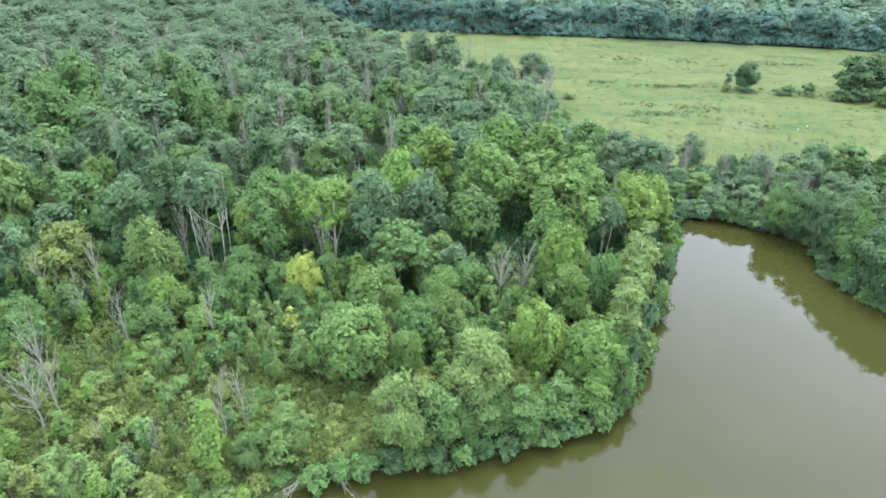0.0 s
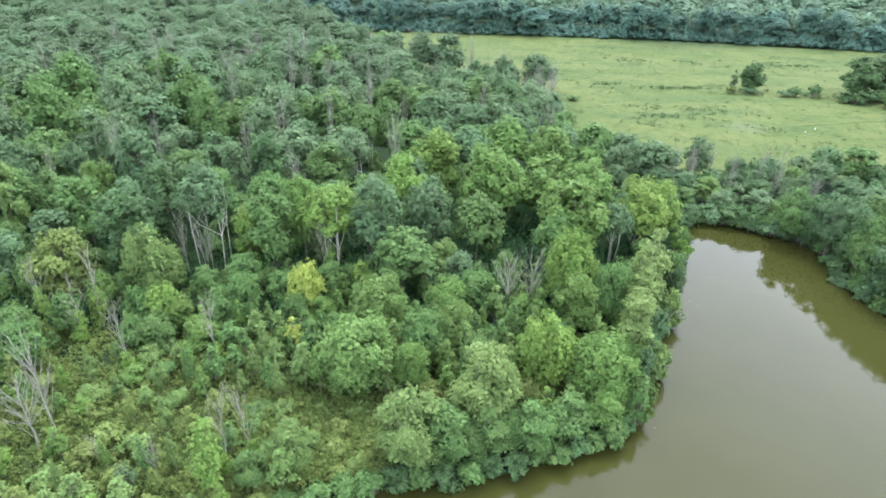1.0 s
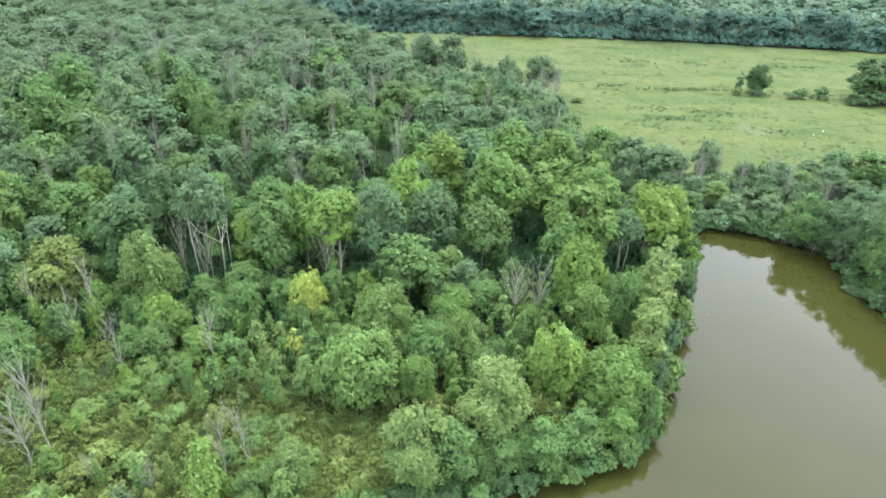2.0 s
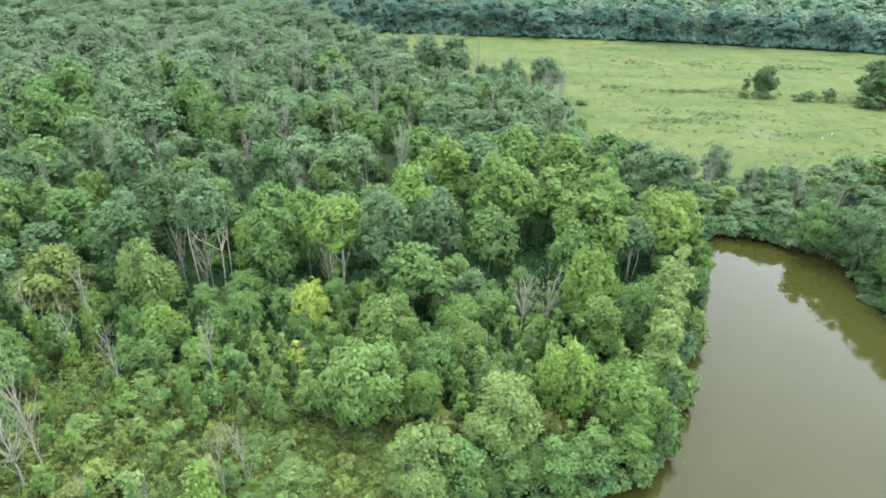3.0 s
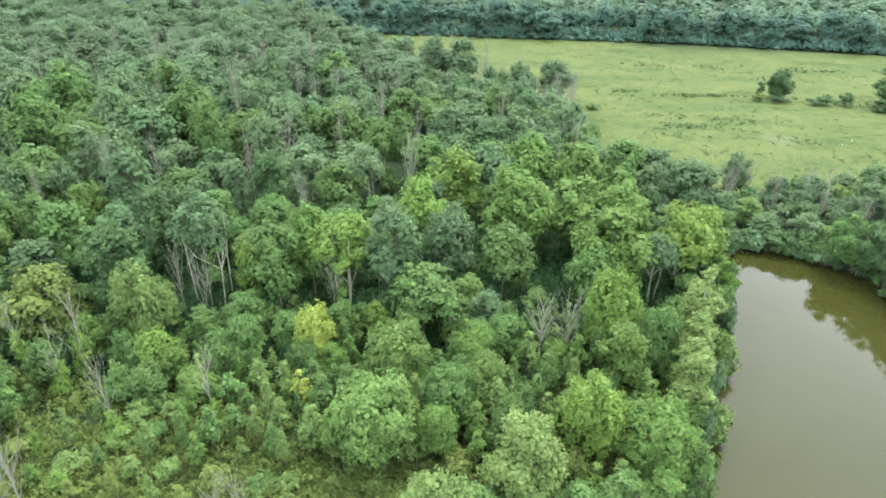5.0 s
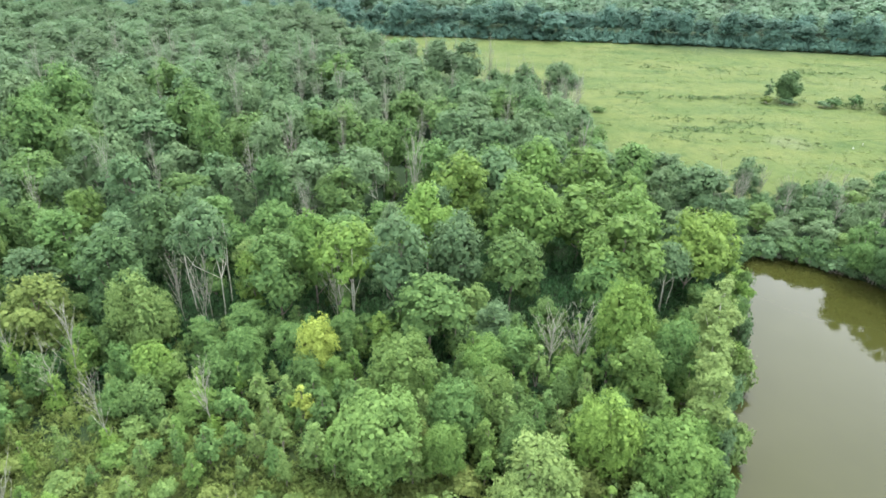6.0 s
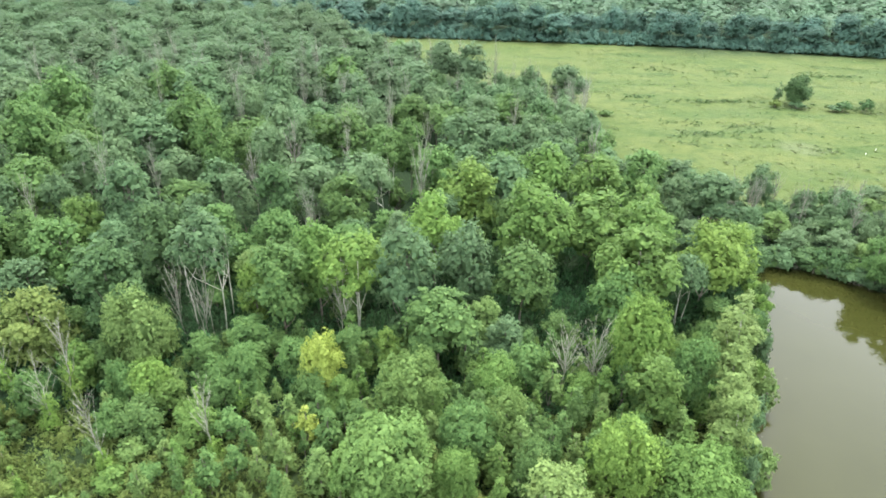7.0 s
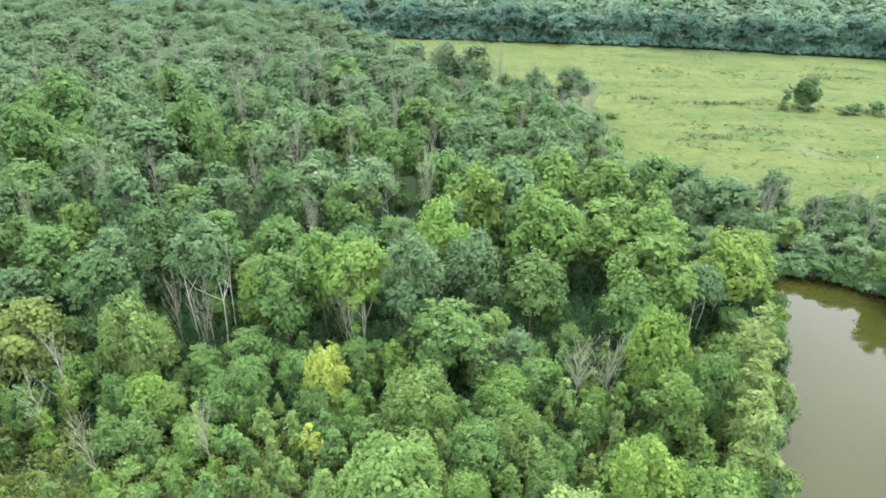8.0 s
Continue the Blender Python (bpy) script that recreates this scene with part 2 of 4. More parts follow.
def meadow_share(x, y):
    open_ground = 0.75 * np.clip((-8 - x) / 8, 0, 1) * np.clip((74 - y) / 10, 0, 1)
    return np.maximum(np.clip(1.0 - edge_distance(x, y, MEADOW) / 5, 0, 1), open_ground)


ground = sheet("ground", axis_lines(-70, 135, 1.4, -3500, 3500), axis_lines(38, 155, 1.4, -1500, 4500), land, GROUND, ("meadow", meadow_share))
tagged(ground, "uneven ground of dark soil and bright meadow grass", "ground", kind="structure")
water = sheet("water", np.linspace(-90, 140, 40), np.linspace(-75, 130, 36), lambda x, y: x * 0, WATER)
tagged(water, "still murky olive-brown pond water mirroring the sky", "water", kind="structure")

# ---- building blocks of plants ----


def unit(v):
    return v / np.maximum(np.linalg.norm(v, axis=-1, keepdims=True), 1e-9)


def solid():
    """The corners and faces of a regular twenty-sided body of radius one."""
    g = (1 + 5 ** 0.5) / 2
    v = unit(np.array([(-1, g, 0), (1, g, 0), (-1, -g, 0), (1, -g, 0), (0, -1, g), (0, 1, g), (0, -1, -g), (0, 1, -g), (g, 0, -1), (g, 0, 1), (-g, 0, -1), (-g, 0, 1)], float))
    d = np.linalg.norm(v[:, None] - v[None], axis=-1)
    f = [(a, b, c) for a in range(12) for b in range(a) for c in range(b) if max(d[a, b], d[b, c], d[a, c]) < 1.1]
    f = [t if np.dot(np.cross(v[t[1]] - v[t[0]], v[t[2]] - v[t[0]]), v[t[0]]) > 0 else t[::-1] for t in f]
    return v, np.array(f)


BODY, BODY_FACES = solid()


def stacked(*sets):
    """Several pairs of corners and faces as one."""
    vs, fs, n = [], [], 0
    for v, f in sets:
        vs.append(v)
        fs.append(f + n)
        n += len(v)
    return np.concatenate(vs), np.concatenate(fs)


def bodies(rng, lobes, share, rough=0.16):
    """A soft uneven mass of twigs and leaves inside each round clump."""
    lobes = np.array(lobes, float)
    n = len(lobes)
    size = np.stack([lobes[:, 3], lobes[:, 3], lobes[:, 3] * lobes[:, 4]], 1)
    turn = np.linalg.qr(rng.normal(size=(n, 3, 3)))[0]
    turn[:, :, 0] *= np.linalg.det(turn)[:, None]
    v = (BODY[None] @ turn) * rng.uniform(1 - rough, 1 + rough, (n, 12, 1)) * size[:, None] * share + lobes[:, None, :3]
    return v.reshape(-1, 3), (BODY_FACES[None] + 12 * np.arange(n)[:, None, None]).reshape(-1, 3)


def foliage(rng, lobes, leaves, leaf, heart, lift=0.35, ragged=0.4, slim=0.55, floor=-0.35, inner=0.5, whole=0.75):
    """Leafy clumps (x, y, z, r, squash): folded pointed leaves in layers, turned to the light."""
    lobes = np.array(lobes, float)
    mean = np.mean(lobes[:, 3] ** 2)
    count = np.maximum(3, np.round(leaves * lobes[:, 3] ** 2 / mean)).astype(int)
    at = np.repeat(np.arange(len(lobes)), count)
    d = rng.normal(size=(len(at), 3))
    d = unit(d)
    d[:, 2] = np.where(d[:, 2] < floor, -d[:, 2], d[:, 2])
    size = np.stack([lobes[:, 3], lobes[:, 3], lobes[:, 3] * lobes[:, 4]], 1)
    p = lobes[at, :3] + d * size[at] * rng.uniform(inner, 1.08, (len(at), 1)) ** 0.7
    n = len(p)
    face = unit(d * (1.1 - 0.6 * whole) + unit(p - heart) * whole + (0, 0, lift) + rng.normal(size=(n, 3)) * ragged * 0.6)
    way = unit(np.cross(face, rng.normal(size=(n, 3))) + d * 0.5 - (0, 0, 0.15))
    side = unit(np.cross(way, face))
    ll = leaf * rng.uniform(0.65, 1.35, (n, 1))
    wide = side * ll * slim * 0.5
    dip = face * ll * 0.12
    v = np.stack([p - way * ll * 0.42, p + wide - dip + way * ll * 0.08, p + way * ll * 0.58 - dip * rng.uniform(-1, 2.5, (n, 1)), p - wide - dip + way * ll * 0.08], 1)
    f = np.array([(0, 1, 2), (0, 2, 3)])[None] + 4 * np.arange(n)[:, None, None]
    return v.reshape(-1, 3), f.reshape(-1, 3)


def clumps(rng, lobes, share, size, floor=-0.5, least=4, deep=0.75):
    """Smaller clumps of foliage sitting all over the outside of round lobes (x, y, z, r, squash)."""
    lobes = np.array(lobes, float)
    made = []
    for k, (x, y, z, r, q) in enumerate(lobes):
        count = max(least, int(share * 4 * r * r / (size * size)))
        d = unit(rng.normal(size=(count, 3)))
        p = np.array((x, y, z)) + d * (r, r, r * q) * rng.uniform(deep, 1.08, (count, 1))
        for w, o in zip(p, d):
            others = np.linalg.norm((w - lobes[:, :3]) / np.stack([lobes[:, 3], lobes[:, 3], lobes[:, 3] * lobes[:, 4]], 1), axis=1)
            others[k] = 9
            if o[2] > floor and others.min() > 0.72 and w[2] > size * 0.3:
                made.append((*w, size * rng.uniform(0.65, 1.25), rng.uniform(0.75, 1.05)))
    return made


def within(rng, lobes, leaf, heart):
    """The inside of a crown: broad leaves in the depth of each lobe round a core of twigs."""
    depth = [(x, y, z, r * 0.78, q) for x, y, z, r, q in lobes]
    mean = sum(r * r for x, y, z, r, q in depth) / len(depth)
    return stacked(foliage(rng, depth, 12.6 * mean * 1.1 / leaf ** 2, leaf, heart, ragged=0.3, slim=0.8, inner=0.75), bodies(rng, lobes, 0.46))


def sprays(rng, lobes, per_area, leaves, length, droop=0.15, lift=0.35, floor=-0.45, slim=0.24):
    """Overlapping sprays of narrow leaves on round clumps (x, y, z, r, squash): corners, faces."""
    lobes = np.array(lobes, float)
    count = np.maximum(2, (per_area * 12.6 * lobes[:, 3] ** 2).astype(int))
    at = np.repeat(np.arange(len(lobes)), count)
    d = unit(rng.normal(size=(len(at), 3)))
    keep = d[:, 2] > floor
    at, d = at[keep], d[keep]
    size = np.stack([lobes[:, 3], lobes[:, 3], lobes[:, 3] * lobes[:, 4]], 1)
    p = lobes[at, :3] + d * size[at] * rng.uniform(0.8, 1.1, (len(at), 1))
    d = unit(d + (0, 0, lift))
    p, d = np.repeat(p, leaves, 0), np.repeat(d, leaves, 0)
    n = len(p)
    p = p + rng.normal(size=(n, 3)) * length * 0.35
    way = unit(unit(np.cross(d, rng.normal(size=(n, 3)))) + d * rng.uniform(0.0, 0.9, (n, 1)) - (0, 0, 0.35))
    side = unit(np.cross(way, d + rng.normal(size=(n, 3)) * 0.25))
    ll = length * rng.uniform(0.65, 1.35, (n, 1))
    start = p - way * ll * 0.3
    tip = start + way * ll
    tip[:, 2] -= droop * ll[:, 0]
    v = np.stack([start - side * ll * slim, start + side * ll * slim, tip], 1).reshape(-1, 3)
    return v, np.arange(len(v)).reshape(-1, 3)


def tubes(rods, sides=5):
    """Tapered round rods (start, end, radius at start, radius at end)."""
    a = np.array([r[0] for r in rods], float)
    b = np.array([r[1] for r in rods], float)
    ra, rb = np.array([r[2] for r in rods]), np.array([r[3] for r in rods])
    w = unit(b - a)
    s = unit(np.cross(w, np.where(np.abs(w[:, 2:]) > 0.9, (1.0, 0, 0), (0, 0, 1.0))))
    u = np.cross(w, s)
    ang = np.arange(sides) * 2 * np.pi / sides
    ring = np.cos(ang)[None, :, None] * s[:, None] + np.sin(ang)[None, :, None] * u[:, None]
    v = np.concatenate([a[:, None] + ring * ra[:, None, None], b[:, None] + ring * rb[:, None, None]], 1)
    k = np.arange(sides)
    quad = np.stack([k, (k + 1) % sides, (k + 1) % sides + sides, k + sides], 1)
    f = (quad[None] + (np.arange(len(rods)) * 2 * sides)[:, None, None]).reshape(-1, 4)
    # a rod that goes on from the one before shares its ring
    same = np.arange(len(rods) * 2 * sides)
    for i in range(1, len(rods)):
        if np.allclose(a[i], b[i - 1]):
            same[i * 2 * sides:i * 2 * sides + sides] = np.arange((2 * i - 1) * sides, 2 * i * sides)
    used, f = np.unique(same[f], return_inverse=True)
    return v.reshape(-1, 3)[used], f.reshape(-1, 4)


def bent(rng, a, b, ra, rb, bits=3, sway=0.06):
    """A crooked limb from a to b in a few rods."""
    a, b = np.array(a, float), np.array(b, float)
    size = np.linalg.norm(b - a)
    marks = [a + (b - a) * k / bits + (rng.normal(size=3) * sway * size if 0 < k < bits else 0) for k in range(bits + 1)]
    rad = np.linspace(ra, rb, bits + 1)
    return [(marks[k], marks[k + 1], rad[k], rad[k + 1]) for k in range(bits)], marks


def far_crown(seed, lobes_count, clump, share, leaves, leaf):
    """The domed crown of a tree that is always far away, about 16 m high and 10 m across."""
    rng = np.random.default_rng(seed)
    lobes = [(0, 0, 8.6, 3.7, 1.55), (0, 0, 12.8, 2.6, 0.9)]
    for k in range(lobes_count):
        z = rng.uniform(-0.8, 0.92)
        turn = k * 2.4 + rng.uniform(-0.4, 0.4)
        r = rng.uniform(1.7, 2.5)
        out = math.sqrt(1 - max(z, 0) ** 2) * (4.9 - r) * rng.uniform(0.9, 1.03)
        lobes.append((math.cos(turn) * out, math.sin(turn) * out, 9.2 + z * (6.3 - r), r, rng.uniform(1.0, 1.25)))
    heart = np.array((0, 0, 6.5))
    outer = foliage(rng, clumps(rng, lobes, share, clump, floor=-0.3, deep=0.92), leaves, leaf, heart, lift=0.2, ragged=0.16, slim=0.75, inner=0.85, whole=1.25)
    return stacked(outer, within(rng, lobes, leaf * 1.6, heart))


def tree_kind(name, seed, height, radius, low, count, leaves=8, leaf=0.4, form="round", wood=BARK, trunks=1, clump=0.6, share=0.55, ragged=0.4):
    """One model tree at the origin: an Empty with its trunk and its crown."""
    rng = np.random.default_rng(seed)
    root = new(name)
    top, bottom = height, height * low
    mid, half = (top + bottom) / 2, (top - bottom) / 2
    lobes = []
    for k in range(count):
        d = unit(rng.normal(size=3))
        if k == 0:
            d = np.array((0.1, 0, 1.0))
        else:
            d[2] = rng.uniform(-0.85, 0.95)
            d[:2] *= math.sqrt(1 - d[2] ** 2) / math.hypot(d[0], d[1])
        r = radius * rng.uniform(0.28, 0.43)
        squeeze = 1.0
        if form == "tall":
            squeeze = 0.65 + 0.35 * math.cos(d[2] * 1.3)
        if form == "cone":
            squeeze = 0.75 - 0.5 * d[2]
            r *= 1.1 - 0.45 * max(d[2], -0.2)
        if form == "dome":
            squeeze = 1.12 - 0.12 * d[2]
        reach = rng.uniform(0.84, 1.06)
        x, y = d[0] * (radius - r) * squeeze * reach * 1.1, d[1] * (radius - r) * squeeze * reach * 1.1
        z = mid + d[2] * (half - r * 0.8) * reach
        lobes.append((x, y, z, r, rng.uniform(1.0, 1.4) if form in ("dome", "round") and height > 10 else rng.uniform(0.72, 1.0)))
    lobes.append((0, 0, mid, radius * 0.62, min(1.6, half / radius)))
    heart = np.array((0, 0, mid - half * 0.3))
    v, f = stacked(foliage(rng, clumps(rng, lobes, share, clump), leaves, leaf, heart, lift=0.25, ragged=ragged, whole=1.0), within(rng, lobes, leaf * 1.8, heart))
    v[:, 2] = np.maximum(v[:, 2], 0.02)
    rods = []
    for k in range(trunks):
        foot = rng.normal(size=2) * (0.0 if trunks == 1 else 0.35 if wood == BARK else 1.3)
        lean = rng.normal(size=2) * radius * (0.06 if trunks == 1 else 0.3 if wood == BARK else 0.1) + foot * 1.2
        thick = (0.012 if wood == BARK else 0.0045) * height + 0.04
        rod, marks = bent(rng, (*foot, -0.6), (*lean, top - half * 0.5), thick, thick * 0.3, 4, 0.015)
        rods += rod
        for x, y, z, r, q in lobes[k::trunks][:5]:
            near = min(marks[1:], key=lambda m: abs(m[2] - (z - half * 0.7)))
            rods += bent(rng, near, (x, y, z), thick * 0.45, 0.03, 2)[0]
    tv, tf = tubes(rods, 4)
    mesh_object("trunk", tv, tf, [wood], root)
    mesh_object("crown", v, f, [LEAF["mid"]], root)
    return root


def dead_kind(name, seed, height, spread, boughs, vine=0.0, trunks=1):
    """A leafless model tree; vine: the share of its height that creeper clothes."""
    rng = np.random.default_rng(seed)
    root = new(name)
    rods, limbs, stems, limbs_of = [], [], [], []
    for t in range(trunks):
        foot = rng.normal(size=2) * (1.3 if trunks > 1 else 0)
        size = height * (1 if t == 0 else rng.uniform(0.7, 0.95))
        thick = (0.008 if trunks == 1 else 0.0055) * size + 0.025
        rod, marks = bent(rng, (*foot, -0.6), (*(foot + rng.normal(size=2) * 0.05 * size), size), thick, 0.02, 6, 0.012)
        rods += rod
        begun = len(limbs)
        for k in range(boughs):
            h = rng.uniform(0.25, 0.92) * size
            seg = min(int((h + 0.6) / (size + 0.6) * 6), 5)
            start = marks[seg] + (marks[seg + 1] - marks[seg]) * rng.uniform(0.1, 0.9)
            ang = rng.uniform(0, 6.283)
            out = spread * rng.uniform(0.45, 1.0) * (1.1 - 0.6 * h / size)
            end = start + (math.cos(ang) * out, math.sin(ang) * out, out * rng.uniform(1.5, 3.2))
            limb, joints = bent(rng, start, end, 0.03, 0.012, 3, 0.025)
            limbs += limb
            for j in joints[1:]:
                for w in range(2):
                    turn = rng.normal(size=3) * 0.36 + unit(end - start) + (0, 0, 0.35)
                    limbs.append((j, j + turn * out * 0.3, 0.018, 0.009))
        stems.append(rod)
        limbs_of.append(limbs[begun:])
    if trunks > 1:
        for stem, boughs_of in zip(stems, limbs_of):
            tv, tf = tubes(stem + boughs_of, 4)
            mesh_object("stem", tv, tf, [DEAD_WOOD], root)
    else:
        tv, tf = tubes(rods + limbs, 4)
        mesh_object("trunk", tv, tf, [DEAD_WOOD], root)
    if vine:
        lobes = [(rng.normal() * 0.2, rng.normal() * 0.2, height * vine * (k + 0.5) / 7, 1.05 - 0.09 * k, 1.3) for k in range(7)]
        v, f = sprays(rng, lobes, 5.0, 4, 0.34, droop=0.4)
        mesh_object("creeper", v, f, [LEAF["bright"]], root)
    return root


MODELS = {}
for k in range(6):
    MODELS["broad", k] = tree_kind("broadleaf_tree", 10 + k, 15, 4.5, 0.12, 24, 15, 0.40, clump=0.62, ragged=0.55), 15, 4.5
    MODELS["walnut", k] = tree_kind("canopy_tree", 20 + k, 15, 4.8, 0.15, 26, 16, 0.48, "dome", clump=0.74, share=0.62, ragged=0.55), 15, 4.8
for k in range(3):
    MODELS["high", k] = tree_kind("long_stemmed_tree", 30 + k, 16, 4.5, 0.45, 18, 15, 0.40, wood=PALE_BARK, trunks=3, clump=0.62, share=0.5), 16, 4.5
    MODELS["tall", k] = tree_kind("waterside_tree", 40 + k, 13, 2.8, 0.06, 22, 16, 0.32, "tall", PALE_BARK, clump=0.46, ragged=1.0), 13, 2.8
    MODELS["bushy", k] = tree_kind("waterside_tree", 50 + k, 11, 4.2, 0.0, 26, 14, 0.40, "tall", BARK, 3, clump=0.58), 11, 4.2
for k in range(4):
    MODELS["low", k] = tree_kind("spreading_tree", 60 + k, 11, 5.0, 0.0, 24, 15, 0.44, clump=0.68, ragged=0.8), 11, 5.0
for k in range(3):
    MODELS["near", k] = tree_kind("spreading_tree", 64 + k, 11, 5.0, 0.0, 28, 24, 0.30, clump=0.58, share=0.6, ragged=1.0), 11, 5.0
    MODELS["poplar", k] = tree_kind("waterside_tree", 54 + k, 11, 4.2, 0.0, 28, 23, 0.28, "tall", BARK, 3, clump=0.54, ragged=1.1), 11, 4.2
for k in range(5):
    MODELS["sapling", k] = tree_kind("sapling", 70 + k, 6, 1.7, 0.02, 14, 13, 0.25, "cone", clump=0.36, share=0.5, ragged=0.8), 6, 1.7
    MODELS["shrub", k] = tree_kind("shrub", 80 + k, 3.2, 2.0, 0.0, 13, 12, 0.27, "round", BARK, 3, clump=0.40, share=0.4, ragged=0.8), 3.2, 2.0
    MODELS["wood", k] = tree_kind("forest_tree", 90 + k, 16, 5.2, 0.2, 22, 11, 0.52, "dome", clump=0.86, share=0.6), 16, 5.2
    MODELS["bank", k] = tree_kind("bank_bush", 130 + k, 5, 2.7, 0.0, 15, 14, 0.38, "round", BARK, 3, clump=0.54, share=0.45, ragged=0.9), 5, 2.7
    MODELS["dead", k] = dead_kind("dead_tree", 100 + k, 10, 2.3, 30), 10, 2.3
for k in range(2):
    MODELS["thicket", k] = dead_kind("dead_tree", 110 + k, 8, 2.0, 10, trunks=3), 8, 2.0
    MODELS["vined", k] = dead_kind("creeper_clad_snag", 124 + k, 10, 2.3, 24, 0.3), 10, 2.3
    MODELS["snag", k] = dead_kind("creeper_clad_snag", 120 + k, 11, 2.2, 18, 0.55), 11, 2.2

LABELS = {
    "dark": "dense dark green broadleaf tree", "mid": "rounded mid-green broadleaf tree", "lush": "full fresh-green broadleaf tree",
    "lime": "bright lime-green broadleaf tree", "bright": "bright yellowish-lime broadleaf tree", "olive": "olive-green broadleaf tree", "yellow": "small yellow-green tree turning early", "pale": "pale green broadleaf tree", "silver": "pale silvery-green waterside tree", "ash": "pale grey-green broadleaf tree", "warm": "broad rounded yellowish-green tree",
    "grey": "dull grey-green broadleaf tree",
}
GROUPS = {"sapling": "saplings at the wood's edge", "shrub": "shrubs at the wood's edge", "dead": "leafless dead trees", "thicket": "leafless dead trees",
          "snag": "creeper-clad snags", "vined": "creeper-clad snags", "tall": "trees on the pond's bank", "bushy": "trees on the pond's bank", "poplar": "trees on the pond's bank", "wood": "trees deep in the wood", "bank": "bushes on the pond's bank"}
CATEGORY = {"sapling": "sapling", "shrub": "shrub", "dead": "dead tree", "thicket": "dead tree", "snag": "dead tree", "vined": "dead tree", "bank": "bush"}
placed = []
pick = np.random.default_rng(7)


def plant(kind, colour, x, y, height, radius, label=""):
    """Sets one plant of a kind on the ground, at its height and crown radius."""
    variants = [k for k in MODELS if k[0] == kind]
    model, h, r = MODELS[variants[int(pick.integers(len(variants)))]]
    ground_z = float(land(np.array([x]), np.array([y]))[0])
    m = pose(x, y, max(ground_z, -0.3) - (0.6 if kind == "bank" else 0.05), 0, 0, float(pick.uniform(0, 360))) @ Matrix.Diagonal((radius / r, radius / r, height / h, 1))
    ob = copy_thing(model, m)
    for part in ob.children:
        if colour and part.name.startswith("crown"):
            slot = part.material_slots[0]
            slot.link = "OBJECT"
            slot.material = LEAF[colour]
    text = label or LABELS.get(colour, "bare grey dead tree among green undergrowth")
    if kind == "bank":
        text = label or text.replace("broadleaf tree", "bush") .replace("waterside tree", "bush") + " leaning over the water"
    elif kind == "shrub":
        text = label or text.replace("broadleaf tree", "shrub").replace("waterside tree", "shrub").replace("tree", "shrub") + " in the undergrowth"
    elif kind == "sapling":
        text = label or text.replace("broadleaf tree", "sapling").replace("waterside tree", "sapling") + " in the undergrowth"
    elif kind in ("snag", "vined"):
        text = label or "bare dead snag wrapped in bright creeper"
    elif not label and colour:
        text += " on the pond's bank" if kind in ("tall", "bushy", "poplar") else " in the mixed wood"
    tagged(ob, text, CATEGORY.get(kind, "tree"), GROUPS.get(kind, "broadleaf trees of the wood"))
    placed.append((x, y, radius, height))
    return ob

# ---- the trees that stand out ----
plant("broad", "dark", -50.0, 92.5, 17.5, 4.6)
plant("broad", "dark", -47.5, 105.0, 18.0, 5.0)
plant("high", "grey", -38.9, 98.5, 19.0, 4.8)
plant("near", "pale", -44.0, 87.0, 14.0, 4.4)
plant("broad", "dark", -35.1, 124.0, 17.3, 3.8)
plant("broad", "ash", -42.4, 126.0, 14.5, 3.2)
plant("high", "lime", -17.3, 96.5, 16.8, 5.2)
plant("broad", "lime", -32.1, 97.5, 12.0, 2.7)
plant("broad", "grey", -9.7, 94.5, 19.0, 4.6)
plant("broad", "grey", -0.8, 101.0, 17.5, 4.7)
plant("walnut", "mid", -5.1, 87.5, 13.0, 5.0)
plant("walnut", "mid", 7.4, 98.5, 14.0, 4.6)
plant("walnut", "lime", -5.5, 109.5, 18.2, 4.8)
plant("walnut", "lime", 0.5, 124.5, 17.8, 5.6)
plant("walnut", "lush", 11.0, 114.0, 18.4, 6.2)
plant("walnut", "lush", 22.0, 116.0, 16.5, 6.6)
plant("walnut", "lush", 30.0, 114.0, 15.0, 5.2)
plant("walnut", "lush", 32.0, 123.0, 15.0, 5.0)
plant("walnut", "lush", 23.5, 97.5, 18.0, 5.8)
plant("walnut", "bright", 37.6, 104.8, 15.6, 5.2)
plant("walnut", "bright", 43.0, 108.5, 13.4, 3.8)
plant("near", "lime", 20.6, 84.8, 14.8, 4.2)
plant("high", "grey", 31.5, 99.0, 13.0, 3.2)
plant("tall", "silver", 33.3, 85.5, 14.3, 3.2)
plant("tall", "silver", 30.8, 80.5, 11.6, 2.8)
plant("tall", "silver", 27.0, 71.0, 12.0, 2.7)
plant("tall", "silver", 28.6, 75.5, 10.5, 2.5)
plant("tall", "silver", 36.5, 91.0, 12.0, 2.8)
plant("near", "bright", 14.0, 67.0, 12.0, 4.0)
plant("near", "lush", 21.0, 64.5, 10.5, 4.3)
plant("broad", "lush", 20.3, 77.0, 12.0, 3.4)
plant("near", "mid", 26.4, 80.5, 11.5, 3.2)
plant("poplar", "silver", 5.4, 60.0, 12.6, 4.4)
plant("poplar", "pale", -3.2, 54.5, 11.0, 4.2)
plant("poplar", "mid", 10.6, 56.5, 7.4, 3.2)
plant("bushy", "mid", 15.5, 58.5, 6.5, 3.0)
plant("poplar", "mid", 5.5, 55.5, 7.2, 3.2)
plant("poplar", "mid", 1.0, 55.0, 8.2, 3.4)
plant("bushy", "lush", 20.5, 60.5, 6.0, 2.8)
plant("near", "warm", -10.2, 66.8, 11.4, 5.3)
plant("near", "warm", -8.3, 78.0, 10.8, 4.5)
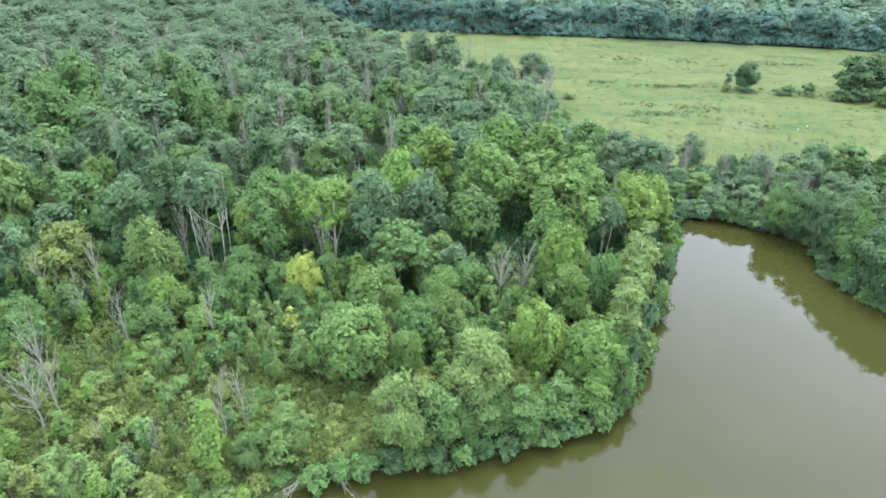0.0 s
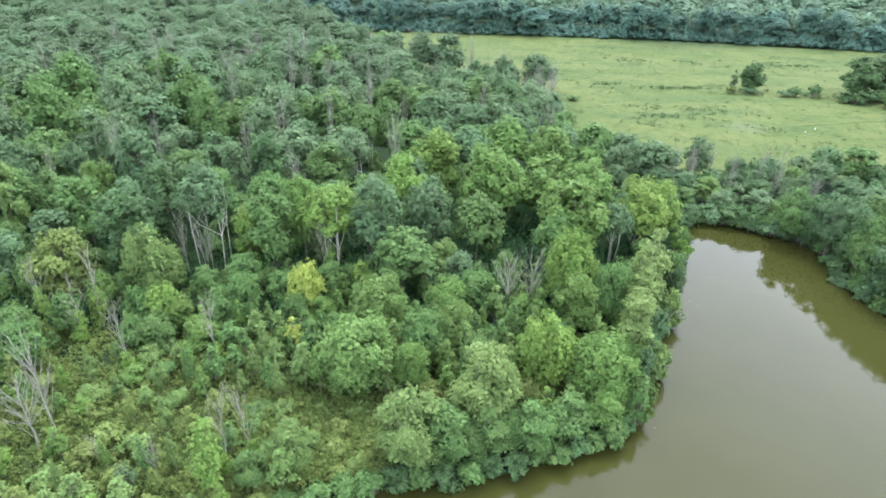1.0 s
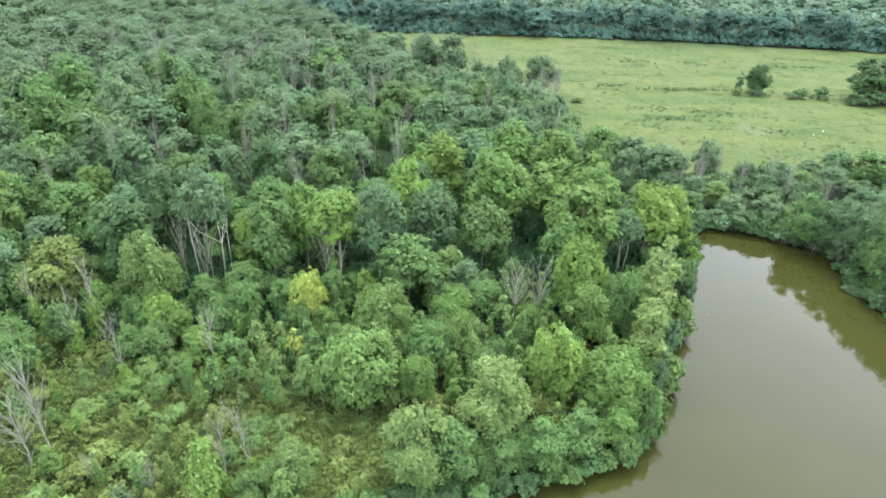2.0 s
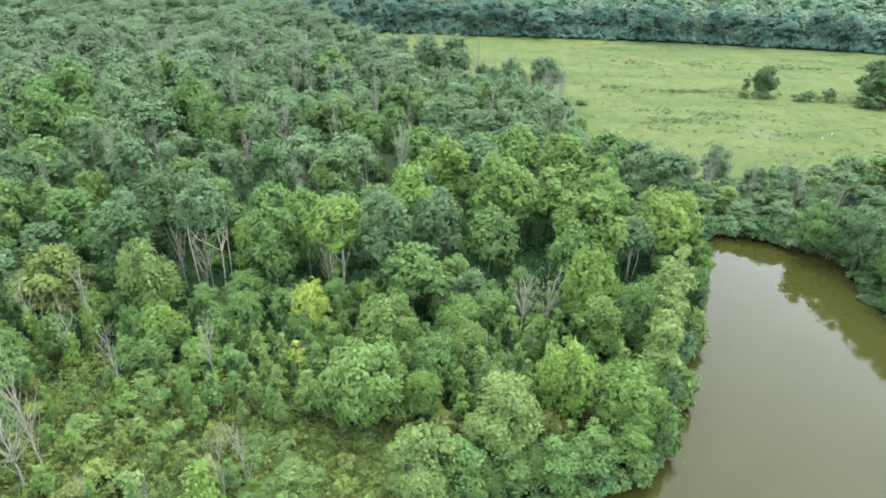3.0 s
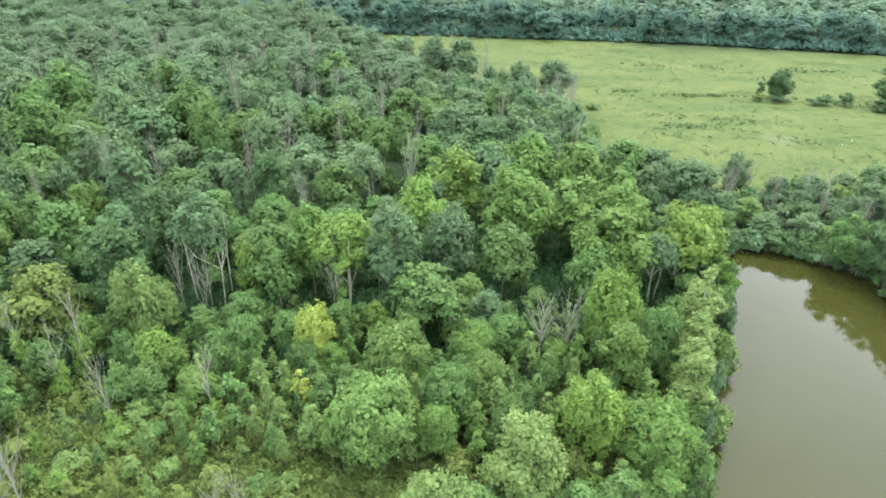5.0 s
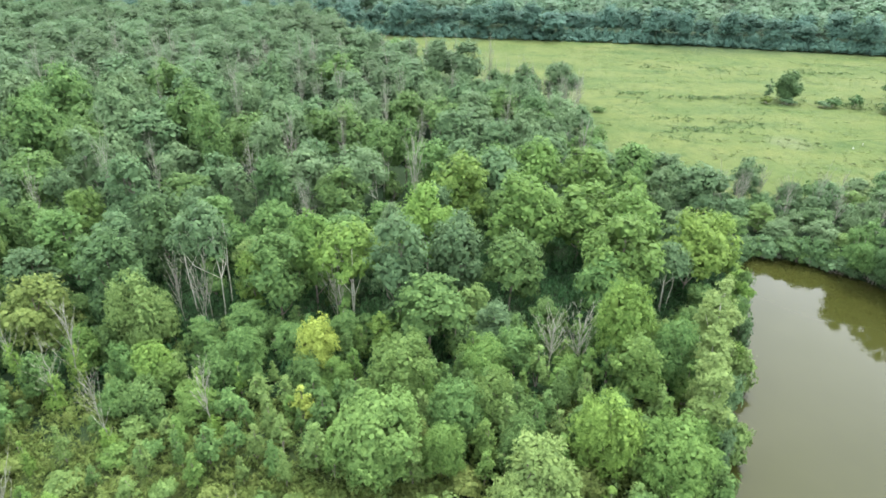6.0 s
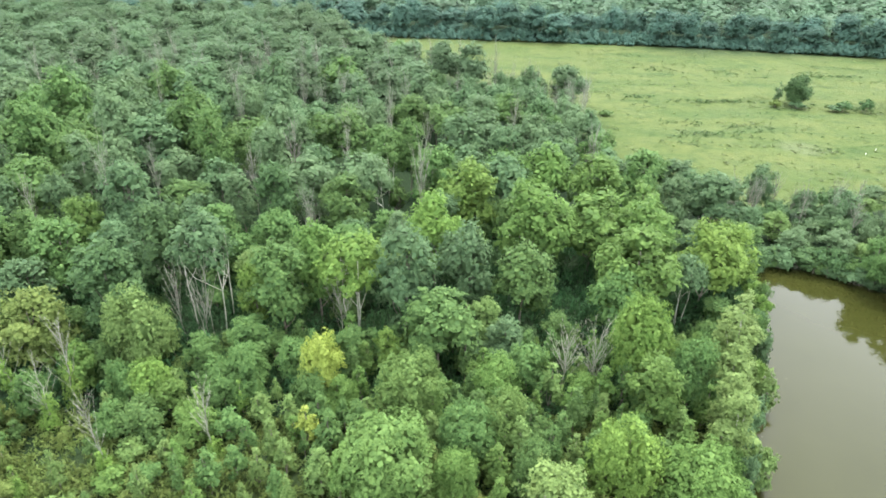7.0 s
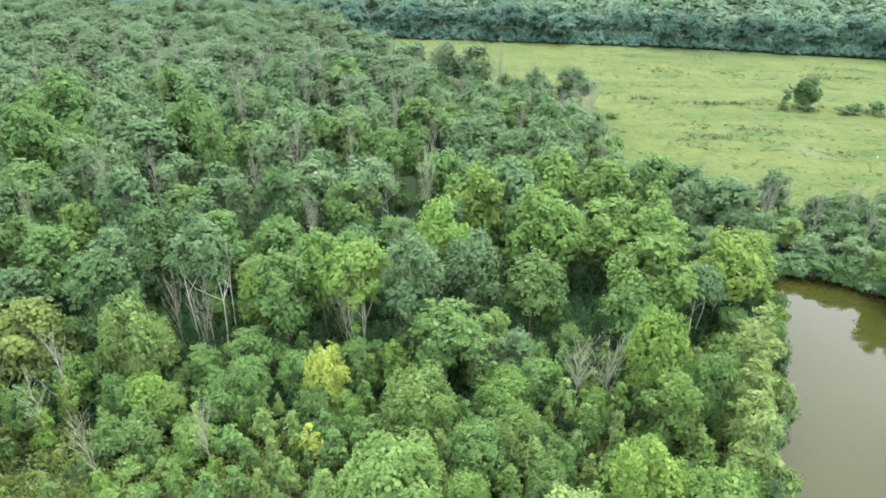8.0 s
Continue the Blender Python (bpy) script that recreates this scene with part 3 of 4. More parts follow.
plant("near", "yellow", -19.6, 82.6, 10.4, 3.0)
plant("near", "mid", -20.6, 79.6, 6.6, 2.8)
plant("near", "lush", -17.2, 79.2, 6.2, 2.6)
plant("sapling", "yellow", -20.2, 74.5, 6.4, 1.7)
plant("near", "mid", -1.8, 72.0, 9.0, 3.4)
plant("near", "warm", 2.6, 73.5, 9.0, 3.2)
plant("low", "mid", 6.2, 82.5, 8.2, 3.2)
plant("sapling", "lime", -23.6, 49.8, 11.0, 2.5)
plant("sapling", "warm", -16.5, 50.4, 6.4, 1.9)
plant("sapling", "pale", -36.0, 47.0, 6.5, 2.0)
plant("sapling", "olive", -41.0, 46.0, 6.0, 2.0)
plant("sapling", "pale", -31.5, 46.8, 6.0, 1.9)
plant("sapling", "pale", -38.5, 46.2, 5.2, 1.8)
plant("sapling", "lime", -33.8, 45.6, 5.0, 1.8)
plant("sapling", "pale", -44.0, 47.0, 6.5, 2.0)
plant("sapling", "olive", -28.5, 45.8, 5.0, 1.8)
plant("dead", "", -45.7, 56.0, 10.0, 3.3)
plant("dead", "", -44.8, 58.5, 12.6, 2.7)
plant("vined", "", -41.8, 70.3, 10.6, 2.2)
plant("vined", "", -30.3, 72.4, 10.2, 2.2)
plant("snag", "", -51.0, 76.5, 9.5, 2.4)
plant("snag", "", -49.9, 80.0, 13.4, 2.4)
plant("snag", "", -58.6, 81.5, 11.0, 2.4)
plant("vined", "", -23.2, 52.6, 10.8, 1.9)
plant("vined", "", -21.0, 54.7, 10.0, 1.9)
plant("dead", "", 11.1, 83.0, 10.5, 3.0)
plant("dead", "", 14.9, 83.5, 10.5, 2.8)
plant("thicket", "", -38.5, 94.0, 13.0, 2.6)
plant("dead", "", -41.4, 93.4, 12.5, 1.7)
plant("dead", "", -18.5, 92.8, 12.0, 2.4)
plant("tall", "ash", -73.0, 131.0, 20.0, 4.2)
plant("walnut", "ash", -77.5, 156.0, 24.5, 6.2)
plant("walnut", "mid", -61.5, 158.0, 22.5, 6.2)
plant("broad", "mid", -53.0, 144.5, 21.3, 4.4)
plant("broad", "ash", -40.5, 142.0, 19.0, 4.2)
plant("dead", "", -37.3, 148.0, 16.0, 4.0)
plant("broad", "mid", -18.3, 159.0, 14.5, 5.0)
plant("walnut", "ash", 5.5, 177.5, 16.6, 6.0)
plant("broad", "dark", 21.5, 177.0, 16.6, 5.0)
plant("high", "ash", -18.0, 131.0, 15.5, 4.2)
plant("broad", "grey", -57.2, 116.0, 20.0, 4.8)
plant("walnut", "mid", -92.5, 148.5, 21.5, 5.8)
plant("walnut", "mid", -95.0, 166.0, 24.0, 6.2)
plant("wood", "grey", -105.9, 188.0, 22.5, 6.4)
plant("wood", "mid", -83.1, 195.0, 21.5, 5.6)
plant("wood", "grey", -71.7, 191.0, 21.5, 7.4)
plant("wood", "ash", -57.4, 183.5, 19.5, 4.8)
plant("wood", "grey", -49.7, 189.0, 18.5, 5.0)
plant("wood", "grey", -56.5, 211.0, 20.5, 6.0)
plant("wood", "mid", -36.8, 215.0, 19.6, 7.6)
plant("wood", "grey", -17.3, 216.0, 16.5, 6.4)
plant("wood", "grey", -4.6, 283.0, 14.0, 4.8)
plant("wood", "grey", -68.0, 160.5, 18.6, 5.2)
plant("wood", "ash", -22.0, 174.5, 15.5, 4.6)
plant("wood", "mid", -11.6, 179.5, 16.6, 5.0)
plant("broad", "grey", 9.6, 151.0, 17.4, 4.8)
plant("wood", "grey", -33.0, 236.0, 18.5, 6.4)
plant("wood", "mid", -20.0, 262.0, 18.0, 6.8)
plant("wood", "grey", -40.5, 277.0, 19.5, 8.0)
plant("walnut", "mid", -22.2, 125.5, 14.3, 5.0)
plant("broad", "mid", -11.5, 152.0, 18.5, 4.4)
plant("broad", "grey", -40.0, 167.5, 17.0, 4.4)
plant("broad", "grey", -30.2, 139.0, 15.5, 4.2)
plant("broad", "grey", 19.5, 190.5, 17.0, 4.2)
plant("walnut", "mid", -5.9, 138.5, 16.2, 5.2)
plant("broad", "mid", -71.2, 110.0, 14.2, 4.6)
plant("broad", "mid", -63.0, 104.0, 15.0, 4.6)
plant("low", "olive", -58.5, 87.5, 12.3, 5.0)
plant("broad", "mid", -27.4, 94.8, 16.4, 4.4)
plant("broad", "lush", -23.1, 100.0, 17.2, 3.8)
plant("walnut", "mid", 20.5, 94.5, 13.0, 4.0)
plant("walnut", "lush", 16.5, 137.5, 17.0, 5.6)
plant("walnut", "lush", 26.0, 132.5, 16.3, 5.6)
plant("walnut", "mid", 37.0, 138.5, 15.5, 5.2)
plant("broad", "ash", 41.0, 131.0, 13.0, 3.8)
plant("near", "mid", -29.5, 82.5, 8.4, 3.4)
plant("low", "lime", -40.2, 80.0, 7.8, 2.8)
plant("near", "lush", 2.2, 79.5, 9.0, 3.6)
plant("near", "lush", -3.5, 66.5, 7.5, 2.8)
plant("near", "mid", 5.5, 68.5, 7.0, 2.8)
plant("tall", "lime", -11.8, 87.0, 8.5, 2.0)
plant("broad", "grey", 38.0, 231.0, 15.0, 6.2)
plant("high", "grey", 42.0, 226.0, 12.5, 4.0)
plant("dead", "", 41.0, 214.0, 13.0, 2.6, "bare pale dead tree at the corner of the wood")
plant("dead", "", 43.5, 219.0, 12.0, 2.4, "bare pale dead tree at the corner of the wood")
# hedge between pond and meadow
plant("broad", "grey", 65.2, 144.5, 11.2, 3.7)
plant("high", "grey", 57.8, 142.0, 8.2, 2.4)
plant("broad", "grey", 79.5, 136.0, 9.4, 3.2)
plant("high", "grey", 72.2, 138.5, 8.2, 2.6)
plant("high", "ash", 87.0, 130.0, 10.0, 3.2)
plant("broad", "grey", 47.9, 140.0, 11.0, 3.0)
plant("broad", "grey", 74.0, 132.0, 7.6, 2.8)
plant("broad", "dark", 93.0, 138.0, 11.0, 4.2)
plant("broad", "mid", 101.0, 138.0, 11.0, 4.6)
plant("broad", "mid", 109.0, 134.0, 10.5, 4.4)
plant("low", "ash", 78.5, 123.5, 9.8, 3.2)
plant("low", "ash", 95.0, 112.0, 11.0, 3.8)
plant("low", "ash", 88.0, 101.0, 12.5, 4.2)
plant("broad", "grey", 84.5, 92.0, 14.5, 4.2)
plant("broad", "mid", 82.0, 104.0, 12.5, 3.6)
for x, y in ((52.5, 142.5), (55.0, 140.0), (57.5, 144.5), (60.5, 142.0), (54.0, 145.0), (69.5, 143.0), (68.0, 139.5), (76.5, 139.0), (84.5, 136.0)):
    plant("shrub", "grey", x, y, 4.0, 2.6, "dense green bush in the waterside hedge")
# in the meadow
plant("near", "dark", 127.5, 243.0, 11.0, 5.2, "lone dark green tree standing in the open meadow")
plant("tall", "grey", 118.6, 240.5, 9.0, 1.7, "thin feathery grey-green tree in the open meadow")
plant("shrub", "olive", 118.0, 239.5, 3.0, 2.4, "grey-green shrub at the foot of a meadow tree")
plant("shrub", "grey", 126.0, 239.5, 2.6, 3.4, "grey-green shrub at the foot of a meadow tree")
plant("shrub", "dark", 141.0, 236.0, 4.2, 3.0, "dark green shrub standing in the open meadow")
plant("shrub", "grey", 137.0, 235.0, 2.6, 2.6, "low grey-green shrub standing in the open meadow")
plant("shrub", "dark", 148.5, 235.5, 5.2, 2.6, "dark green shrub standing in the open meadow")
plant("shrub", "mid", 52.0, 224.0, 2.2, 2.6, "low green shrub alone in the meadow")
plant("bushy", "dark", 163.0, 233.0, 16.5, 7.2, "broad dark green tree in a meadow clump")
plant("bushy", "dark", 174.0, 236.0, 17.0, 7.5, "broad dark green tree in a meadow clump")
plant("bushy", "dark", 184.0, 230.0, 16.0, 7.2, "broad dark green tree in a meadow clump")
for x, y in ((156, 226), (160, 225), (165, 227), (170, 228), (176, 227), (181, 224), (187, 224)):
    plant("shrub", "dark", x, y, 4.5, 4.0, "dark green shrub under a clump of meadow trees")
plant("low", "mid", 168.0, 218.0, 7.0, 4.5, "low rounded green tree in a meadow clump")
plant("low", "mid", 175.0, 213.0, 7.0, 4.5, "low rounded green tree in a meadow clump")

placed += [(-47.6, 75.0, 5.0, 0.0), (-48.8, 72.0, 5.0, 0.0), (4.2, 106.5, 5.0, 0.0), (11.0, 105.0, 4.5, 0.0), (16.5, 104.0, 4.0, 0.0)]  # weeds alone before the snags, and a dark clearing

# ---- the rest of the wood ----


def scatter(seed, poly, x0, x1, y0, y1, tries, gap, keep):
    """Points in a polygon that keep clear of one another and of what stands already."""
    rng = np.random.default_rng(seed)
    xs, ys = rng.uniform(x0, x1, tries), rng.uniform(y0, y1, tries)
    ok = edge_distance(xs, ys, poly) < -0.6
    made = []
    taken = np.array([(a, b, r) for a, b, r, h in placed])
    cells = {}
    for x, y in zip(xs[ok], ys[ok]):
        g = gap(x, y)
        if g is None or (len(taken) and np.any(np.hypot(taken[:, 0] - x, taken[:, 1] - y) < taken[:, 2] * keep + g * 0.35)):
            continue
        i, j = int(x // 12), int(y // 12)
        if any(math.hypot(a - x, b - y) < g for di in (-1, 0, 1) for dj in (-1, 0, 1) for a, b in cells.get((i + di, j + dj), ())):
            continue
        cells.setdefault((i, j), []).append((x, y))
        made.append((float(x), float(y)))
    return made


def reach(y):
    """Half the breadth of ground that is worth planting at a distance."""
    return 0.82 * (y - 2) + 22


dice = np.random.default_rng(21)


def chosen(options):
    return options[int(dice.integers(len(options)))]


# canopy trees of the near wood
for x, y in scatter(31, WOODS, -190, 52, 84, 196, 14000, lambda x, y: (5.9 if y < 122 else 8.4) if abs(x) < reach(y) and y > 82 + 0.12 * max(0, -x - 20) else None, 1.0):
    tall = float(dice.uniform(12.5, 19)) if y > 100 else float(dice.uniform(9, 14))
    if x > 20:
        tall *= 0.82 if x < 32 or y < 136 else 0.6
    if y < 128 and x > -62:
        tall *= 0.72
    open_wood = -75 < x < 30 and 104 < y < 185
    if dice.random() < (0.19 if open_wood else 0.06):
        plant("dead", "", x, y, tall * (1.15 if open_wood else 0.95), float(dice.uniform(1.8, 2.6)))
    elif open_wood and dice.random() < 0.16:
        plant("high", chosen(["grey", "mid", "grey", "ash"]), x, y, tall * 1.1, float(dice.uniform(3.0, 4.0)))
    else:
        kind = "broad" if y < 125 else "wood"
        # greyer leaf colours from y 118 on stand for the haze of distance
        colours = ["pale", "mid", "mid", "grey", "mid", "lush", "grey"] if y < 118 else ["grey", "grey", "mid", "ash", "mid", "grey"]
        plant(kind, chosen(colours), x, y, tall, min(float(dice.uniform(3.4, 5.0)) * (1.0 if y < 122 else 1.36), tall * (0.36 if y < 122 else 0.4)))
# thickets between the canopy trees
for x, y in scatter(35, WOODS, -120, 40, 88, 185, 2600, lambda x, y: (6.5 if y < 122 else 9.5) if abs(x) < reach(y) and math.hypot(x - 9, y - 105) > 12 else None, 0.3):
    plant("shrub", chosen(["mid", "grey", "mid", "dark"]), x, y, float(dice.uniform(3.5, 6.5)), float(dice.uniform(2.2, 3.4)))
# the corner of the wood that juts into the meadow
for x, y in scatter(34, WOODS, -8, 44, 188, 238, 900, lambda x, y: 6.2, 0.8):
    if dice.random() < 0.3:
        plant("dead", "", x, y, float(dice.uniform(9, 14)), 2.4, "bare pale dead tree at the corner of the wood")
    else:
        plant("wood", chosen(["grey", "dark", "mid", "grey"]), x, y, float(dice.uniform(9, 14)), float(dice.uniform(3.2, 4.6)))
for x, y in ((30, 236), (34, 228), (27, 240), (22, 244), (39, 224), (36, 216), (24, 236), (14, 255), (5, 262), (18, 226), (12, 238), (28, 222), (8, 250), (38, 234)):
    plant("thicket", "", x + 0.5, y, float(dice.uniform(10, 13.5)), 2.4, "bare pale dead tree at the corner of the wood")
for x, y in scatter(36, WOODS, -130, 30, 186, 262, 700, lambda x, y: 11.0 if abs(x) < reach(y) else None, 0.8):
    plant("dead", "", x, y, float(dice.uniform(15, 20)), float(dice.uniform(2.2, 3.2)), "bare pale dead tree deep in the wood")
for x, y in ((53, 134), (59.5, 143.5), (63, 141), (67.5, 142), (71, 140.5), (76, 135), (79, 139), (81.5, 137), (57, 139), (61, 137), (69, 133), (72, 138), (77, 129), (80, 135), (84, 126), (88, 132), (62, 142)):
    plant("dead", "", x, y, float(dice.uniform(7.5, 10)), 2.0, "bare grey dead tree in the waterside hedge")
# hedge trees and bushes
for x, y in scatter(32, HEDGE, 48, 150, 60, 150, 2500, lambda x, y: 4.4 if x < 125 else None, 0.7):
    plant(chosen(["wood", "shrub", "bushy"]), chosen(["grey", "mid", "ash", "grey", "dark", "pale"]), x, y, float(dice.uniform(4.6, 7.2)) + (5.0 if y < 110 else 0), float(dice.uniform(2.6, 3.6)), "dense green bush in the waterside hedge")
# young growth in front of the wood
for x, y in scatter(33, WOODS, -72, 34, 44, 92, 7000, lambda x, y: (2.8 if y < 65 or x < -24 else 2.3) if abs(x) < reach(y) else None, 0.55):
    if -23 < x < -3 and 51 < y < 63 and dice.random() < 0.3:
        plant("sapling", chosen(["mid", "pale", "olive", "lush"]), x, y, float(dice.uniform(2.4, 4.2)), float(dice.uniform(0.7, 1.2)))
    elif -23 < x < -3 and 51 < y < 63:
        plant("shrub", chosen(["olive", "pale", "mid", "pale"]), x, y, float(dice.uniform(0.9, 2.3)), float(dice.uniform(1.2, 1.9)))
    elif y > 65 and x > -30 and dice.random() < 0.7:
        plant("sapling", chosen(["mid", "lush", "mid", "pale", "lush", "mid"]), x, y, float(dice.uniform(4.8, 8.2)), float(dice.uniform(1.3, 2.1)))
    elif dice.random() < (0.74 if y < 66 else 0.5):
        plant("sapling", chosen(["mid", "pale", "lime", "pale", "lush", "olive", "olive"] if y < 68 else ["mid", "lush", "lime", "pale", "lush", "mid", "olive"]), x, y, float(dice.uniform(3.2, 6.6)), float(dice.uniform(0.8, 1.5)))
    elif y > 64 and dice.random() < 0.4:
        plant("low", chosen(["mid", "lush", "mid"]), x, y, float(dice.uniform(5, 8)), float(dice.uniform(2.2, 3.0)))
    else:
        plant("shrub", chosen(["pale", "olive", "olive", "pale", "olive", "lime"] if y < 68 else ["mid", "mid", "lush", "lush", "pale", "mid"]), x, y, (float(dice.uniform(1.3, 3.0)) if y < 66 and x < -12 else float(dice.uniform(2.2, 4.8))), float(dice.uniform(1.6, 2.5)))


def along(points, step):
    for (ax, ay), (bx, by) in zip(points, points[1:]):
        n = max(1, int(math.hypot(bx - ax, by - ay) / step))
        for k in range(n):
            yield ax + (bx - ax) * k / n, ay + (by - ay) * k / n


# bushes that lean out over the water
for x, y in along([(-44, 36.5), (-36, 39.5), (-22, 46.3), (-14.5, 50)], 2.0):
    plant("bank", chosen(["olive", "pale", "mid", "lime"]), x + dice.uniform(-0.6, 0.6), y + dice.uniform(-0.6, 0.9), float(dice.uniform(1.8, 3.4)), float(dice.uniform(1.3, 2.0)))
for x, y in along([(-13, 50.3), (-4.6, 52.4), (6.4, 54), (16, 57), (21, 59), (24.5, 62.5), (26, 66)], 2.4):
    plant("bank", chosen(["dark", "mid", "mid"]), x + dice.uniform(-0.5, 0.5), y - 1.3 + dice.uniform(0, 1), float(dice.uniform(2.4, 4)), float(dice.uniform(1.6, 2.2)))
for x, y in along([(24, 61.5), (28.5, 70.5), (31.5, 77), (39, 91.5), (45.5, 104.5), (49.5, 117)], 2.8):
    plant("bank", chosen(["pale", "grey", "mid", "lime"]), x + 1.3 + dice.uniform(-1.0, 0.8), y + dice.uniform(-0.8, 0.8), float(dice.uniform(3.5, 8.0)), float(dice.uniform(1.5, 2.3)))
for x, y in along([(50, 119), (56, 122.3), (62.8, 121.3), (69.7, 117.7), (75.5, 111.5), (78.8, 102.5), (76.8, 94), (77.8, 88), (80, 83), (88, 76)], 2.5):
    plant(chosen(["low", "poplar"]) if x > 73.5 else "bank", chosen(["grey", "mid", "dark", "grey"]), x - (1.3 if x > 70 else 0) + dice.uniform(-0.3, 0.5), y - (1.3 if x < 76 else 0.3) + dice.uniform(0, 0.6), float(dice.uniform(4.2, 6.4)) + (7.0 if x > 73.5 else 0), float(dice.uniform(2.3, 3.1)) + (1.0 if x > 73.5 else 0), "dense grey-green tree leaning over the water" if x > 73.5 else "")

for x, y in along([(53, 119.4), (57, 121), (62.5, 119.8), (68.5, 116.6), (73.5, 112), (76.5, 107), (76.2, 103), (74.2, 98), (73.2, 93), (74.2, 88), (76.5, 83), (80, 78)], 2.2):
    plant("bank", chosen(["grey", "mid", "grey", "dark"]), x + dice.uniform(-0.5, 0.7), y + dice.uniform(-0.5, 0.5), float(dice.uniform(2.8, 4.6)), float(dice.uniform(1.9, 2.7)))

# bushes and leafless stems low in front of the weeds
plant("poplar", "pale", -15.9, 53.2, 7.6, 2.4, "pale grey-green bush by the dead snags")
plant("poplar", "mid", -20.2, 51.6, 4.6, 2.2, "mid-green bush at the foot of the dead snags")
plant("shrub", "ash", -32.7, 49.4, 4.6, 1.5)
plant("dead", "", -37.7, 53.9, 4.4, 1.2)
plant("dead", "", -30.6, 51.8, 5.6, 1.3)
plant("sapling", "olive", -25.8, 56.5, 4.5, 1.6)

# ---- woodland too far off to count, and low growth ----


def joined(name, leaf_sets, spots, mats, label, category, parent_kind="stuff"):
    """One object of many plants: each spot is x, y, size across, size up, turn, which set."""
    vs, fs, n = [], [], 0
    for x, y, sx, sz, turn, which in spots:
        v, f = leaf_sets[which]
        c, s = math.cos(turn), math.sin(turn)
        vs.append(np.stack([(v[:, 0] * c - v[:, 1] * s) * sx + x, (v[:, 0] * s + v[:, 1] * c) * sx + y, v[:, 2] * sz], 1))
        fs.append(f + n)
        n += len(v)
    sizes = [len(p) for p in vs]
    v = np.concatenate(vs)
    at = np.array([q[:2] for q in spots])
    v[:, 2] += np.repeat(np.maximum(land(at[:, 0], at[:, 1]), 0), sizes)
    tints = np.random.default_rng(len(spots)).random(len(spots))
    ob = mesh_object(name, v, np.concatenate(fs), mats, attribute=("tint", np.repeat(tints, sizes)))
    return tagged(ob, label, category, kind=parent_kind)


crowns_near = [far_crown(200 + k, 15, 1.0, 0.6, 12, 0.6) for k in range(6)]
crowns_belt = [far_crown(220 + k, 13, 1.15, 0.55, 11, 0.7) for k in range(5)]
spots = []
for x, y in scatter(41, WOODS, -330, 45, 198, 410, 16000, lambda x, y: 11.2 if abs(x) < reach(y) else None, 0.75):
    size = dice.uniform(1.2, 1.65)
    edge = float(edge_distance([x], [y], WOODS)[0])
    if edge > -3:
        continue
    size *= 0.74 if edge > -11 else 1.0
    spots.append((x, y, size, dice.uniform(1.0, 1.35) * (0.8 if edge > -11 else 1.0), dice.uniform(0, 6.28), int(dice.integers(6))))
joined("distant_wood", crowns_near, spots, [LEAF["far"]], "unbroken canopy of green broadleaf woodland", "woodland")
FAR_WOODS = [(-430, 420), (-64, 420), (-60, 394), (30, 384), (75, 380), (141, 372), (206, 354), (252, 341), (330, 322), (480, 300), (800, 300), (900, 900), (-600, 900)]
spots = []
for x, y in scatter(42, FAR_WOODS, -560, 640, 290, 760, 22000, lambda x, y: (11.0 if y < 425 else 19.0) if abs(x) < reach(y) + 20 else None, 0.7):
    big = 1.35 if y < 425 else 1.9
    spots.append((x, y, dice.uniform(0.9, 1.4) * big, dice.uniform(0.8, 1.35), dice.uniform(0, 6.28), int(dice.integers(5))))
bushes = []
for k in range(4):
    seeded = np.random.default_rng(230 + k)
    mounds = [(0, 0, 1.8, 2.2, 1.0), (1.7, 0.5, 1.5, 1.7, 1.0), (-1.5, 0.8, 2.6, 1.6, 1.0), (0.4, -1.6, 1.2, 1.5, 0.9)]
    bushes.append(stacked(foliage(seeded, mounds, 26, 0.75, np.array((0, 0, 0.5)), ragged=0.3, slim=0.75), bodies(seeded, mounds, 0.7)))
n_far = len(crowns_belt)
for x, y in along([(-64, 393), (30, 383.5), (75, 379.5), (141, 371.5), (206, 353.5), (252, 340.5), (330, 321.5), (480, 300)], 3.0):
    for row in range(3):
        spots.append((x + dice.uniform(-1.5, 1.5), y + 1.5 + row * 2.6 + dice.uniform(-1.2, 1.5), dice.uniform(0.6, 1.4), dice.uniform(0.5, 1.2) + row * 0.5, dice.uniform(0, 6.28), n_far + int(dice.integers(4))))
# front rows get the bluish haze colour, rows behind the paler one
depth = edge_distance([q[0] for q in spots], [q[1] for q in spots], FAR_WOODS)
joined("far_woodland", crowns_belt + bushes, [q for q, d in zip(spots, depth) if d > -30], [LEAF["belt"]], "dark green belt of woodland, tinted bluish with haze, beyond the meadow", "woodland")
crowns_hill = [far_crown(240 + k, 7, 2.0, 0.4, 9, 1.25) for k in range(5)]
joined("hill_woodland", crowns_hill, [q for q, d in zip(spots, depth) if d <= -30], [LEAF["hill"]], "green canopy of woodland paled with haze far behind the meadow", "woodland")

# weeds under and between the young trees
tufts = [sprays(np.random.default_rng(240 + k), [(0, 0, 0.25, 0.5, 0.8), (0.3, 0.2, 0.3, 0.35, 1.0)], 3.0, 4, 0.28, floor=0.0) for k in range(5)]
spots = []
for x, y in zip(dice.uniform(-90, 50, 8000), dice.uniform(42, 130, 8000)):
    spots.append((x, y, dice.uniform(0.9, 2.1), (dice.uniform(0.9, 2.4) if y < 82 else dice.uniform(2, 5)), dice.uniform(0, 6.28), int(dice.integers(5))))
